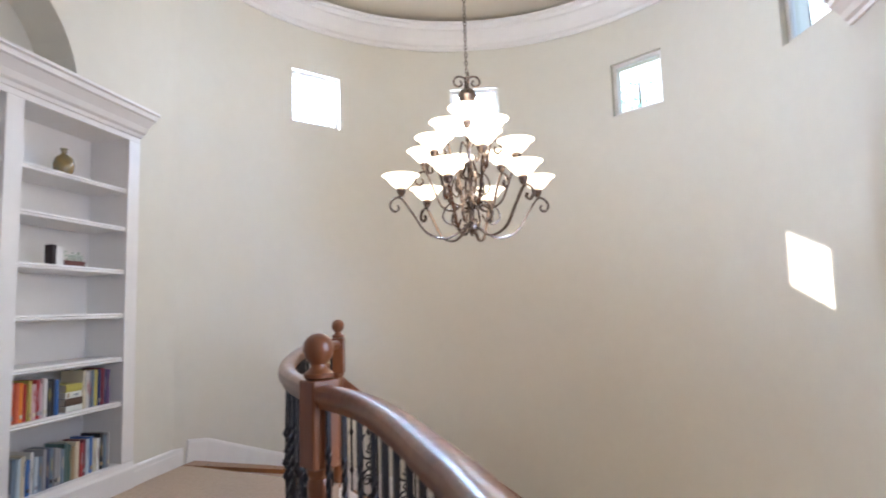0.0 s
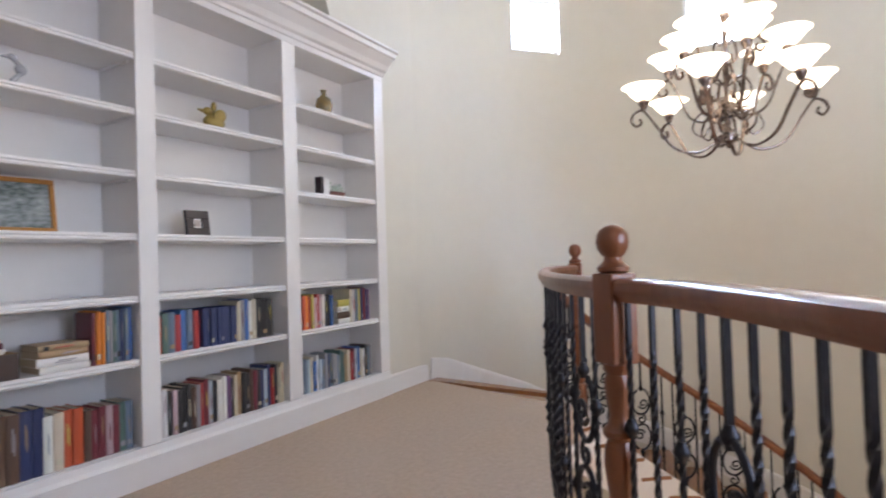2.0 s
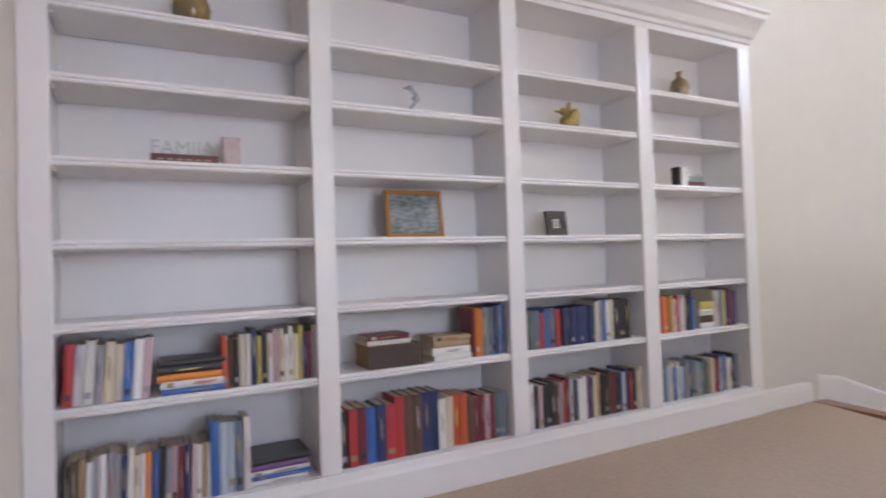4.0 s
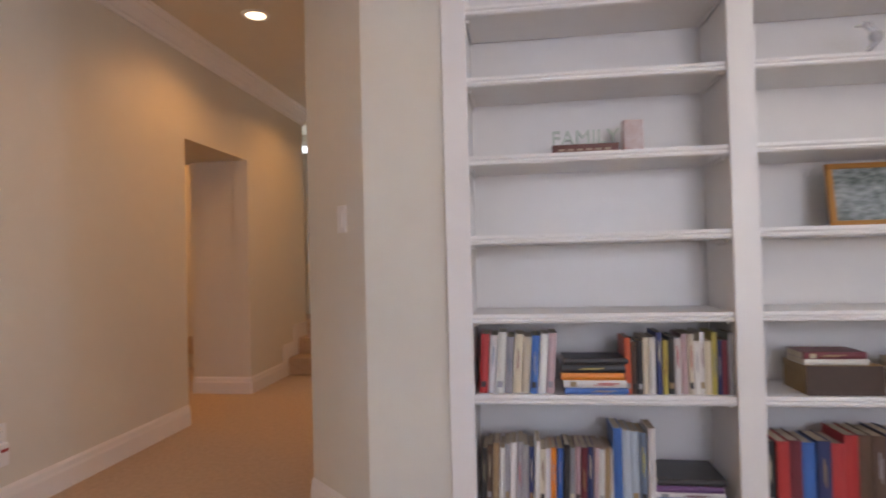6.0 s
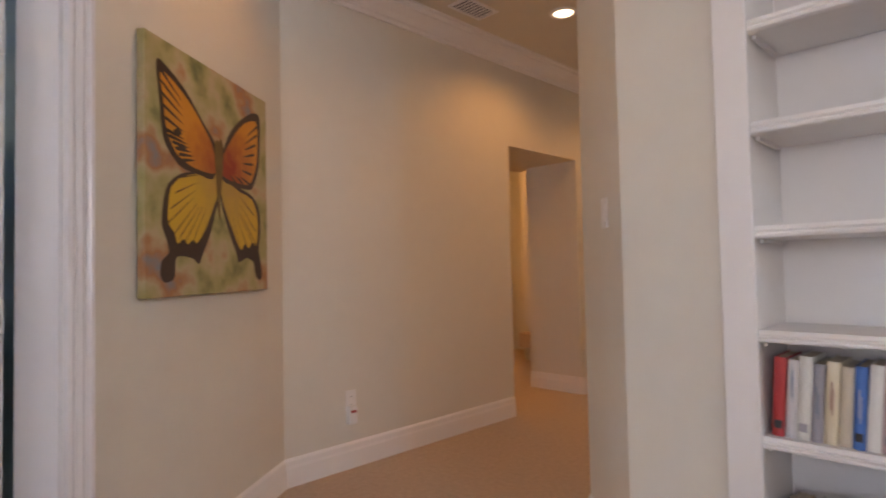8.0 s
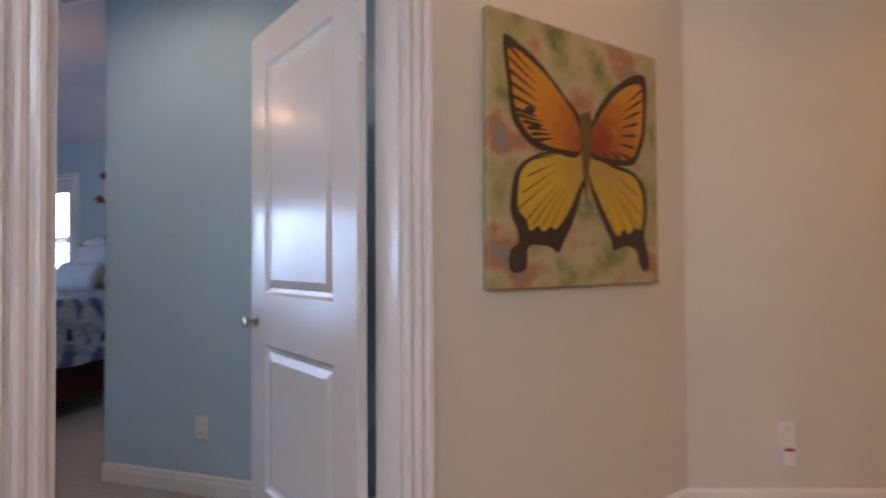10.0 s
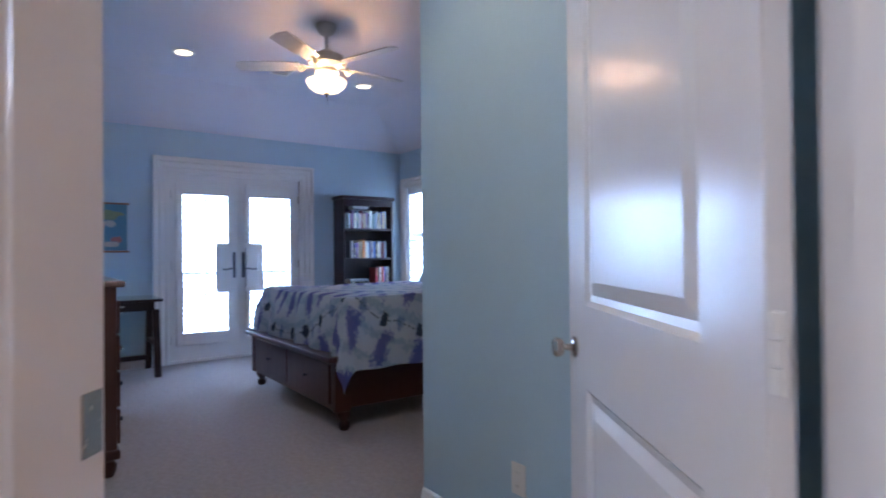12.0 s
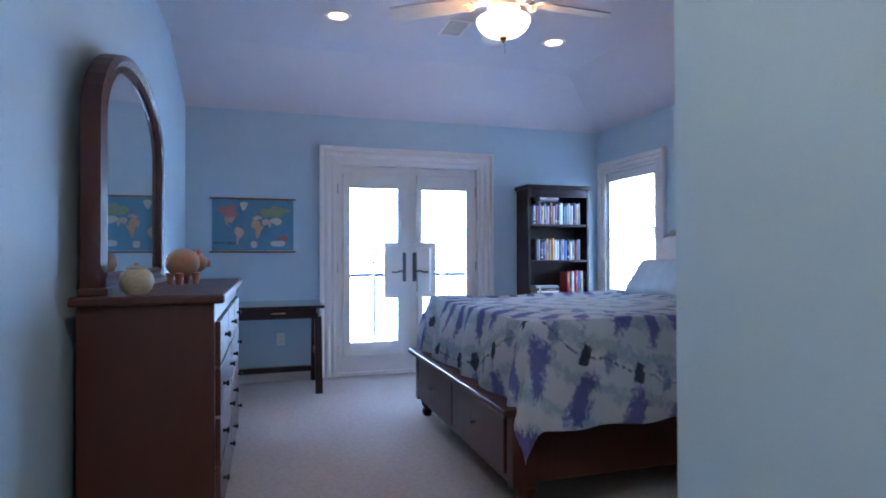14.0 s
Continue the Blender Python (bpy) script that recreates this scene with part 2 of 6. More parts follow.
def rotunda_wall():
    bm = bmesh.new()
    cuts = sorted({round(a, 3) for w in WIN for a in (w - HALF, w + HALF)} | {float(a) for a in range(-24, 176, 3)} | {178.0})
    cuts = [a for a in cuts if not any(w - HALF + 0.01 < a < w + HALF - 0.01 for w in WIN)]
    heights = [-3.0, 0.0, 3.36, 3.97, 4.9]

    def v(a, r, z):
        return bm.verts.new((CX + r * math.cos(radians(a)), CY + r * math.sin(radians(a)), z))

    for a, b in zip(cuts, cuts[1:]):
        inside = any(abs((a + b) / 2 - w) < HALF for w in WIN)
        for z0, z1 in zip(heights, heights[1:]):
            if inside and z0 == 3.36:
                for face in (((a, R, z0), (b, R, z0), (b, R + 0.28, z0), (a, R + 0.28, z0)), ((a, R, z1), (a, R + 0.28, z1), (b, R + 0.28, z1), (b, R, z1)), ((a, R, z0), (a, R + 0.28, z0), (a, R + 0.28, z1), (a, R, z1)), ((b, R, z0), (b, R, z1), (b, R + 0.28, z1), (b, R + 0.28, z0))):
                    bm.faces.new([v(*q) for q in face])
                continue
            bm.faces.new([v(a, R, z0), v(a, R, z1), v(b, R, z1), v(b, R, z0)])
            bm.faces.new([v(a, R + 0.28, z0), v(b, R + 0.28, z0), v(b, R + 0.28, z1), v(a, R + 0.28, z1)])
    bmesh.ops.remove_doubles(bm, verts=bm.verts[:], dist=1e-4)
    return bm


structure("wall_rotunda", rotunda_wall(), BEIGE, "curved beige plaster wall of the stair rotunda", "wall", smooth=True)
for i, w in enumerate(WIN):
    m = pose(CX + (R + 0.07) * math.cos(radians(w)), CY + (R + 0.07) * math.sin(radians(w)), 3.665, 0, 0, w + 90)
    win = thing("window_%d" % (i + 1), "small square white-framed window high in the rotunda", "window", m, kind="structure")
    part("window_frame", boxes((-0.30, 0.30, -0.03, 0.03, -0.305, -0.265), (-0.30, 0.30, -0.03, 0.03, 0.265, 0.305), (-0.30, -0.262, -0.03, 0.03, -0.265, 0.265), (0.262, 0.30, -0.03, 0.03, -0.265, 0.265)), WHITE, win)
    pane = part("pane", boxes((-0.262, 0.262, -0.003, 0.003, -0.265, 0.265)), GLASS, win)
    pane.visible_shadow = False

# flat walls of the landing
wall("wall_past_shelves", (-2.2, 5.62), (-2.2, 5.105), -0.25, 4.9, -0.12, BEIGE, "beige wall between the built-in shelves and the stairs")
wall("wall_pier", (-2.2, 0.785), (-2.2, 0.44), 0, 4.9, -0.12, BEIGE, "narrow beige pier beside the built-in shelves")
wall("wall_chamfer", (-2.2, 0.44), (-2.565, 0.06), 0, 4.9, -0.12, BEIGE, "angled beige wall with a light switch at the hall")
wall("wall_hall_north", (-2.565, 0.06), (-8.5, 0.06), 0, 3.2, -0.12, BEIGE, "beige hall wall")
wall("wall_hall_south", (-6.3, -1.41), HC, 0, 3.2, -0.15, BEIGE, "long beige hall wall with a cased opening", [(1.4, 2.4, 0, 2.16)])
dm, dl = along(HC, DEND)
DOOR0, DOOR1, DOORTOP = 1.494, 2.392, 2.215
structure("wall_diagonal", wall_boxes(dl, 0, 3.2, -0.07, [(DOOR0, DOOR1, 0, DOORTOP)]), BEIGE, "angled beige wall with the bedroom door and a painting", "wall", dm)
structure("wall_diagonal_bedroom_side", wall_boxes(dl, 0, 3.2, -0.07, [(DOOR0, DOOR1, 0, DOORTOP)]), BLUE, "aqua bedroom side of the angled wall", "wall", dm @ pose(0, -0.074, 0))
wall("wall_landing_south", (DEND.x, DEND.y), (2.52, DEND.y), -3, 4.9, -0.12, BEIGE, "plain beige wall closing the landing")
# the opening is cut for the added fill window
wall("wall_landing_east", (2.52, DEND.y), (2.52, 4.345), -3, 4.9, -0.5, BEIGE, "beige wall at the far side of the stair well", [(1.6 - DEND.y, 3.4 - DEND.y, 0.7, 2.5)])
wall("wall_header", (-2.2, 0.30), (0.75, 0.30), 2.95, 4.9, -0.12, BEIGE, "beige header over the hall")
structure("ceiling_hall", boxes((-8.6, 0.9, -1.6, 0.30, 2.95, 3.05)), CREAMCEIL, "cream hall ceiling", "ceiling")


def ceiling_with_hole():
    bm = bmesh.new()
    inner = [bm.verts.new((x, y, 4.75)) for x, y in circle(0, 356, R - 0.02, 4)]
    outer = [bm.verts.new((CX + (x - CX) * 1.14, CY + (y - CY) * (1.14 if y > CY else 2.1), 4.75)) for x, y in circle(0, 356, R, 4)]
    dome = [inner]
    for r, z in ((0.85, 4.95), (0.6, 5.12), (0.3, 5.2)):
        dome.append([bm.verts.new((x, y, z)) for x, y in circle(0, 356, R * r, 4)])
    n = len(inner)
    for a, b in [(outer, inner)] + list(zip(dome, dome[1:])):
        for k in range(min(n, len(b))):
            bm.faces.new((a[k], a[(k + 1) % n], b[(k + 1) % n], b[k]))
    bm.faces.new(dome[-1])
    return bm


structure("ceiling_rotunda", ceiling_with_hole(), CREAMCEIL, "cream domed ceiling over the rotunda", "ceiling", smooth=True)
RING = [(s * 1.9, h * 1.9) for s, h in CROWN_SECTION]
trim("crown_ring", circle(0, 357, R, 3), RING, "white stepped crown moulding round the rotunda", "moulding", z=4.47, closed=True)

# trim
trim("baseboard_hall", [(-4.90, -1.41), (-6.3, -1.41)], BASE_SECTION, "white baseboard along the hall", "baseboard", left=False)
trim("baseboard_hall_near", [(-1.875 + UD.x * (DOOR0 - 0.1), -1.41 + UD.y * (DOOR0 - 0.1)), HC, (-3.9, -1.41)], BASE_SECTION, "white baseboard along hall and angled wall", "baseboard", left=False)
trim("baseboard_opening", [(-3.9, -1.41), (-3.9, -2.1)], BASE_SECTION, "white baseboard in the opening", "baseboard", left=False)
trim("baseboard_jamb", [(-4.9, -1.98), (-4.9, -1.41)], BASE_SECTION, "white baseboard on the deep opening side", "baseboard", left=False)
trim("baseboard_pier", [(-5.8, 0.06), (-2.565, 0.06), (-2.2, 0.44), (-2.2, 0.775)], BASE_SECTION, "white baseboard round the pier", "baseboard", left=False)
trim("baseboard_past_shelves", [(-2.2, 5.11), (-2.2, 5.71)], BASE_SECTION, "white baseboard beside the shelves", "baseboard", left=False)
stairs_skirt = [(x, y, -max(0.0, (172 - a) / 10.4) * 0.18) for a in range(175, 40, -5) for x, y in [(CX + R * math.cos(radians(a)), CY + R * math.sin(radians(a)))]]
structure("stair_skirt", sweep(stairs_skirt, [(0, -0.05), (0.018, -0.05), (0.018, 0.17), (0.012, 0.19), (0, 0.20)]), WHITE, "white skirting that follows the curved stairs down", "baseboard")
trim("crown_hall", [(-1.0, -1.41), (-6.3, -1.41)], CROWN_SECTION, "white crown moulding of the hall", "moulding", left=False, z=2.80)
trim("crown_hall_north", [(-6.3, 0.06), (-2.565, 0.06), (-2.2, 0.44)], CROWN_SECTION, "white crown moulding of the hall", "moulding", left=False, z=2.80)
trim("crown_well", [(2.52, 4.345), (2.52, 1.0)], CROWN_SECTION, "white crown moulding at the side of the well", "moulding", z=2.63, left=False)

# deep opening and the room behind it
wall("wall_opening_west", (-4.9, -1.55), (-4.9, -1.98), 0, 2.6, -0.1, BEIGE, "beige side of the deep opening")
wall("wall_opening_east", (-3.9, -2.1), (-3.9, -1.55), 0, 2.6, -0.1, BEIGE, "beige side of the deep opening")
structure("ceiling_opening", boxes((-5, -3.8, -2.15, -1.56, 2.16, 2.3)), BEIGE, "beige soffit of the deep opening", "ceiling")
structure("floor_side_room", boxes((-7, -2.5, -4.6, -1.49, -0.1, -0.002)), CARPET, "carpet of the side room", "floor")
wall("wall_side_room_back", (-2.5, -4.5), (-7, -4.5), 0, 2.6, -0.1, BEIGE, "beige back wall of the side room")
wall("wall_side_room_end", (-7, -4.5), (-7, -1.6), 0, 2.6, -0.1, BEIGE, "beige end wall of the side room")
wall("wall_side_room_east", (-2.5, -1.62), (-2.5, -4.5), 0, 2.6, -0.1, BEIGE, "beige end wall of the side room")
structure("ceiling_side_room", boxes((-7, -2.5, -4.6, -2.1, 2.6, 2.7)), CREAMCEIL, "cream ceiling of the side room", "ceiling")
lamp("side_room_lamp", "POINT", pose(-4.9, -3.3, 2.3), 9, WARM, radius=0.1)

# hall end: carpeted steps and a tall window
for i in range(3):
    structure("carpet_step_%d" % (i + 1), boxes((-8.5, -5.75 - 0.28 * i, -3.0 if i else -1.41, 0.06, 0.18 * i - 0.0, 0.18 * (i + 1)), bevel=0.012), CARPET, "carpeted step at the end of the hall", "step")
for i in range(2):
    x1, z0 = -5.62 - 0.28 * i, 0.155 + 0.18 * i
    structure("stair_skirting_%d" % (i + 1), boxes((-6.3, x1, -1.412, -1.396, z0 + 0.0005, z0 + 0.165), (-6.3, x1 + 0.006, -1.412, -1.388, z0 + 0.165, z0 + 0.18)), WHITE, "white stepped skirting by the hall steps", "baseboard")
wall("wall_hall_end", (-8.5, 0.1), (-8.5, -3.2), 0, 3.3, -0.12, BEIGE, "beige wall at the hall's end", [(1.3, 2.9, 0.62, 3.1)])
wall("wall_stair_end_south", (-8.5, -3.0), (-6.3, -3.0), 0, 3.3, -0.12, BEIGE, "beige wall of the far stair")
wall("wall_stair_end_side", (-6.3, -3.0), (-6.3, -1.56), 0, 3.3, -0.12, BEIGE, "beige wall of the far stair")
structure("ceiling_stair_end", boxes((-8.6, -6.3, -3.1, -1.6, 3.2, 3.3)), CREAMCEIL, "cream ceiling over the far stair", "ceiling")
hw = thing("window_hall", "tall white-framed window at the end of the hall", "window", pose(-8.56, -2.0, 0, 0, 0, 90), kind="structure")
part("window_frame", boxes((-0.8, -0.74, -0.04, 0.04, 0.62, 3.1), (0.74, 0.8, -0.04, 0.04, 0.62, 3.1), (-0.74, 0.74, -0.04, 0.04, 0.62, 0.68), (-0.74, 0.74, -0.04, 0.04, 3.04, 3.1)), WHITE, hw)
for z in (1.3, 2.26):
    part("muntin", boxes((-0.74, 0.74, -0.02, 0.02, z - 0.02, z + 0.02)), WHITE, hw)
structure("backdrop_hall", boxes((-9.6, -9.55, -4.5, 0.5, -1, 4.5)), DAYLIT, "bright daylight outside the hall window", "backdrop")

# door casing of the bedroom
FLUTE = [(0.0, 0.0), (0.0, 0.018), (0.012, 0.022), (0.02, 0.016), (0.03, 0.014), (0.036, 0.022), (0.046, 0.026), (0.056, 0.022), (0.062, 0.014), (0.068, 0.016), (0.074, 0.03), (0.088, 0.032), (0.092, 0.02), (0.092, 0.0)]


def casing(name, m, x0, x1, top, label, mat=WHITE, flip=1, bottom=0.0, wide=1.0):
    """A moulded casing round an opening from x0 to x1, on the face y=0, proud towards -y*flip."""
    bm = bmesh.new()
    path = [(x0, bottom), (x0, top), (x1, top), (x1, bottom)]
    out = [(-1, 0), (-1, 1), (1, 1), (1, 0)]
    rings = []
    for (x, z), (ox, oz) in zip(path, out):
        rings.append([bm.verts.new((x + ox * d * wide, -flip * h, z + oz * d * wide)) for d, h in FLUTE])
    for a, b in zip(rings, rings[1:]):
        for j in range(len(FLUTE)):
            k = (j + 1) % len(FLUTE)
            bm.faces.new((a[j], b[j], b[k], a[k]))
    bm.faces.new(rings[0]), bm.faces.new(rings[-1])
    bmesh.ops.recalc_face_normals(bm, faces=bm.faces[:])
    return structure(name, bm, mat, label, "trim", m)


casing("casing_bedroom_door", dm, DOOR0, DOOR1, DOORTOP, "white fluted casing round the bedroom doorway", GLOSS, flip=-1)
casing("casing_bedroom_door_inside", dm @ pose(0, -0.146, 0), DOOR0, DOOR1, DOORTOP, "white fluted casing inside the bedroom doorway", GLOSS, flip=1)
jamb = structure("door_jamb", boxes((DOOR0 - 0.001, DOOR0 + 0.018, -0.145, -0.001, 0, DOORTOP), (DOOR1 - 0.018, DOOR1 + 0.001, -0.145, -0.001, 0, DOORTOP), (DOOR0 + 0.018, DOOR1 - 0.018, -0.145, -0.001, DOORTOP - 0.018, DOORTOP + 0.001)), GLOSS, "glossy white door jamb with a strike plate", "door frame", dm)
part("strike_plate", boxes((DOOR1 - 0.021, DOOR1 - 0.0175, -0.138, -0.102, 0.955, 1.03), bevel=0.001), NICKEL, jamb)

# ---- bedroom shell ----
W_L, W_R, U_F, U_B, H_LOW, H_TOP = 0.15, -4.2, 6.24, 1.60, 2.60, 2.95
structure("floor_bedroom", prism([(-1.0, -1.6), (1.5, -4.4), (6.4, -4.4), (6.4, 0.4), (0.35, 0.2)], -0.1, -0.003), GREYCARPET, "pale grey-beige bedroom carpet", "floor", BED)


def bed_wall(name, p, q, z1, thick, label, openings=(), mat=BLUE):
    m, length = along(p, q)
    return structure(name, wall_boxes(length, 0, z1, thick, openings), mat, label, "wall", BED @ m)


FD0, FD1 = -1.225, -2.755
bed_wall("wall_french", (U_F, 0.27), (U_F, -4.4), 3.1, 0.16, "pale aqua wall with white french doors", [(0.27 - FD0, 0.27 - FD1, 0.0, 2.14)])
bed_wall("wall_window", (U_F, W_R), (U_B, W_R), 3.1, 0.16, "pale aqua wall behind the bed, with a shuttered window", [(U_F - 6.06, U_F - 5.19, 0.75, 2.1)])
bed_wall("wall_dresser", (0.36, W_L), (U_F, W_L), 3.1, 0.12, "pale aqua wall behind the dresser")
bed_wall("wall_closet", (-0.85, -1.50), (U_B, -1.50), 3.1, -0.12, "pale aqua wall beside the open door")
bed_wall("wall_closet_end", (U_B, -1.50 - 0.12), (U_B, W_R), 3.1, -0.12, "pale aqua closet wall")


def vault():
    bm = bmesh.new()
    low, hi = H_LOW, H_TOP
    pts = [(-1.3, 0.4, hi), (5.4, 0.4, hi), (5.4, -3.36, hi), (-1.3, -3.36, hi), (6.3, 0.4, 2.575), (6.3, -4.26, 2.575), (-1.3, -4.26, 2.575)]
    v = [bm.verts.new(p) for p in pts]
    for f in ((0, 3, 2, 1), (1, 2, 5, 4), (3, 6, 5, 2)):
        bm.faces.new([v[i] for i in f])
    geom = bmesh.ops.extrude_face_region(bm, geom=bm.faces[:])
    bmesh.ops.translate(bm, vec=(0, 0, 0.2), verts=[g for g in geom["geom"] if isinstance(g, bmesh.types.BMVert)])
    bmesh.ops.recalc_face_normals(bm, faces=bm.faces[:])
    return bm


structure("ceiling_bedroom", vault(), CEIL, "white bedroom ceiling that slopes down to the outer walls", "ceiling", BED)
trim_bed = [((1.6, -1.5), (-0.7, -1.5)), ((1.6, -4.2), (1.6, -1.5)), ((0.42, 0.15), (6.24, 0.15)), ((6.24, 0.15), (6.24, -1.05)), ((6.24, -2.925), (6.24, -4.2)), ((6.24, -4.2), (1.6, -4.2))]
for i, (p, q) in enumerate(trim_bed):
    structure("baseboard_bedroom_%d" % (i + 1), sweep([(*p, 0), (*q, 0)], [(s, h * 0.66) for s, h in BASE_SECTION]), WHITE, "white bedroom baseboard", "baseboard", BED)
# ---- outside the bedroom ----
GLARE = material("glaring blue daylight", (0.8, 0.85, 0.9), 0.9, emit=((0.38, 0.61, 1.0), 6.2))
structure("backdrop_garden", boxes((9.0, 9.05, -4.9, 0.4, -1.6, 3.6)), GLARE, "bright hazy daylight beyond the balcony", "backdrop", BED)
structure("backdrop_side", boxes((4.2, 8.6, -6.05, -6.0, -0.8, 3.4)), GLARE, "bright daylight outside the shuttered window", "backdrop", BED)
structure("balcony_floor", boxes((6.42, 8.4, -4.5, 1.0, -0.2, -0.05)), material("pale concrete", (0.5, 0.48, 0.44), 0.8, grain=(20, (0.4, 0.38, 0.35), 0.7, ONE)), "pale concrete balcony floor", "balcony", BED)
rail_out = thing("balcony_railing", "dark metal balcony railing outside the french doors", "railing", bed(7.6, -2.0))
part("top_rail", boxes((-0.025, 0.025, -1.6, 1.6, 0.93, 0.98)), IRON, rail_out)
part("bottom_rail", boxes((-0.02, 0.02, -1.6, 1.6, 0.05, 0.08)), IRON, rail_out)
me = mesh_of("picket", boxes((-0.008, 0.008, -0.008, 0.008, -0.05, 0.93)), IRON)
for k in range(27):
    ob = new("picket", me)
    ob.parent = rail_out
    ob.matrix_basis = pose(0, -1.56 + 0.12 * k, 0)
lamp("french_door_daylight", "AREA", BED @ look((7.6, -1.99, 3.3), (5.2, -1.99, 0.4)), FRENCH, DAY, size=2.6, size_y=1.3)
lamp("side_window_daylight", "AREA", BED @ look((5.62, -5.3, 3.0), (5.3, -3.4, 0.6)), SIDEWIN, DAY, size=1.5, size_y=1.0)

# ---- built-in bookshelves ----
FACE, DEPTH = -2.18, 0.34
BAYS = [(0.885, 1.885), (1.985, 2.948), (3.052, 3.968), (4.088, 4.98)]
SHELF = [0.20, 0.645, 0.968, 1.288, 1.612, 1.935, 2.228]
TOP_OPEN = 2.61
case = thing("built_in_bookcase", "white painted built-in bookcase with four bays and a crown", "bookcase", pose(FACE, 0, 0))
part("back_panel", boxes((-DEPTH - 0.02, -DEPTH, 0.79, 5.09, 0.0, 2.8)), WHITE, case)
for y0, y1 in ((0.785, 0.885), (1.885, 1.985), (2.948, 3.052), (3.968, 4.088), (4.98, 5.10)):
    part("stile", boxes((-0.022, 0.0, y0, y1, 0.20, TOP_OPEN), bevel=0.003), WHITE, case)
    part("divider", boxes((-DEPTH, -0.023, y0 + 0.006, y1 - 0.006, 0.0, 2.7)), WHITE, case)
part("top_rail", boxes((-0.022, 0.0, 0.80, 5.10, TOP_OPEN, 2.70), bevel=0.003), WHITE, case)
part("ceiling_panel", boxes((-DEPTH, -0.023, 0.80, 5.10, TOP_OPEN + 0.01, TOP_OPEN + 0.04)), WHITE, case)
part("plinth", boxes((-0.03, 0.012, 0.80, 5.10, 0.0, 0.135), bevel=0.003), WHITE, case)
part("plinth_cap", sweep([(0.012, 0.80, 0.135), (0.012, 5.10, 0.135)], [(0.0, 0.0), (0.004, 0.0), (0.004, 0.01), (-0.006, 0.03), (-0.012, 0.062), (-0.03, 0.062), (-0.03, 0.0)]), WHITE, case)
bay_shelf = [(0.0, 0.0), (0.012, 0.004), (0.014, 0.012), (0.006, 0.018), (0.012, 0.026), (0.008, 0.038), (-0.3, 0.038), (-0.3, 0.0)]
for y0, y1 in BAYS:
    for z in SHELF[1:]:
        part("shelf", sweep([(-0.03, y0 - 0.005, z - 0.038), (-0.03, y1 + 0.005, z - 0.038)], bay_shelf), WHITE, case)
    part("bottom_shelf", boxes((-DEPTH, -0.0225, y0 - 0.005, y1 + 0.005, 0.165, 0.20)), WHITE, case)
    for z in SHELF[1:]:
        for yy in (y0 + 0.001, y1 - 0.011):
            part("shelf_cleat", boxes((-0.30, -0.06, yy, yy + 0.01, z - 0.052, z - 0.039)), WHITE, case)
part("crown", sweep([(0, 0.78, 2.65), (0, 5.10, 2.65), (-0.06, 5.10, 2.65)], [(s * 1.45, h * 1.22) for s, h in CROWN_SECTION]), WHITE, case)


def arch_wall():
    """Wall over the shelves with an arched recess whose springing sits on the crown."""
    bm = bmesh.new()
    n, yc, half, z0, rise = 28, 2.94, 1.56, 2.83, 0.95
    arc = [(yc + half * math.cos(math.pi * k / n), z0 + rise * math.sin(math.pi * k / n)) for k in range(n + 1)]
    front, back = [], []
    for y, z in arc:
        front.append(bm.verts.new((-2.2, y, z)))
        back.append(bm.verts.new((-2.5, y, z)))
    top = [bm.verts.new((-2.2, y, 4.9)) for y, z in arc]
    for k in range(n):
        bm.faces.new((front[k], front[k + 1], top[k + 1], top[k]))
        bm.faces.new((front[k], back[k], back[k + 1], front[k + 1]))
    for ya, yb in ((arc[0][0], 5.105), (0.775, arc[-1][0])):
        bm.faces.new([bm.verts.new(p) for p in ((-2.2, ya, 2.80), (-2.2, yb, 2.80), (-2.2, yb, 4.9), (-2.2, ya, 4.9))])
    bm.faces.new([bm.verts.new(p) for p in ((-2.5, 0.775, 2.78), (-2.5, 5.105, 2.78), (-2.5, 5.105, 4.9), (-2.5, 0.775, 4.9))])
    bm.faces.new([bm.verts.new(p) for p in ((-2.56, 0.775, 2.8005), (-2.19, 0.775, 2.8005), (-2.19, 5.105, 2.8005), (-2.56, 5.105, 2.8005))])
    return bm


structure("wall_above_shelves", arch_wall(), BEIGE, "beige wall with an arched recess above the bookcase", "wall")

# ---- books ----
cover_bm = boxes((0, 1, -0.5, -0.44, 0, 1), (0, 1, 0.44, 0.5, 0, 1))
sp = bmesh.new()
ring = []
for k in range(7):
    a = -0.5 + k / 6
    ring.append((1.0 + 0.03 * (1 - (2 * a) ** 2), a))
lo = [sp.verts.new((x, y, 0)) for x, y in ring] + [sp.verts.new((0.97, 0.44, 0)), sp.verts.new((0.97, -0.44, 0))]
hi = [sp.verts.new((v.co.x, v.co.y, 1)) for v in lo]
sp.faces.new(lo[::-1]), sp.faces.new(hi)
for k in range(len(lo)):
    sp.faces.new((lo[k], lo[(k + 1) % len(lo)], hi[(k + 1) % len(lo)], hi[k]))
bmesh.ops.recalc_face_normals(sp, faces=sp.faces[:])
COVER = mesh_of("cover", join(cover_bm, sp), BOOK)
PAGE = mesh_of("page_block", boxes((0.03, 0.97, -0.44, 0.44, 0.012, 0.985)), PAGES)
BAND = mesh_of("title", boxes((1.0, 1.034, -0.17, -0.03, 0.46, 0.80), (1.0, 1.034, 0.05, 0.16, 0.40, 0.72)), BOOK)
BAND2 = mesh_of("author", boxes((1.0, 1.034, -0.32, 0.32, 0.1, 0.2)), BOOK)
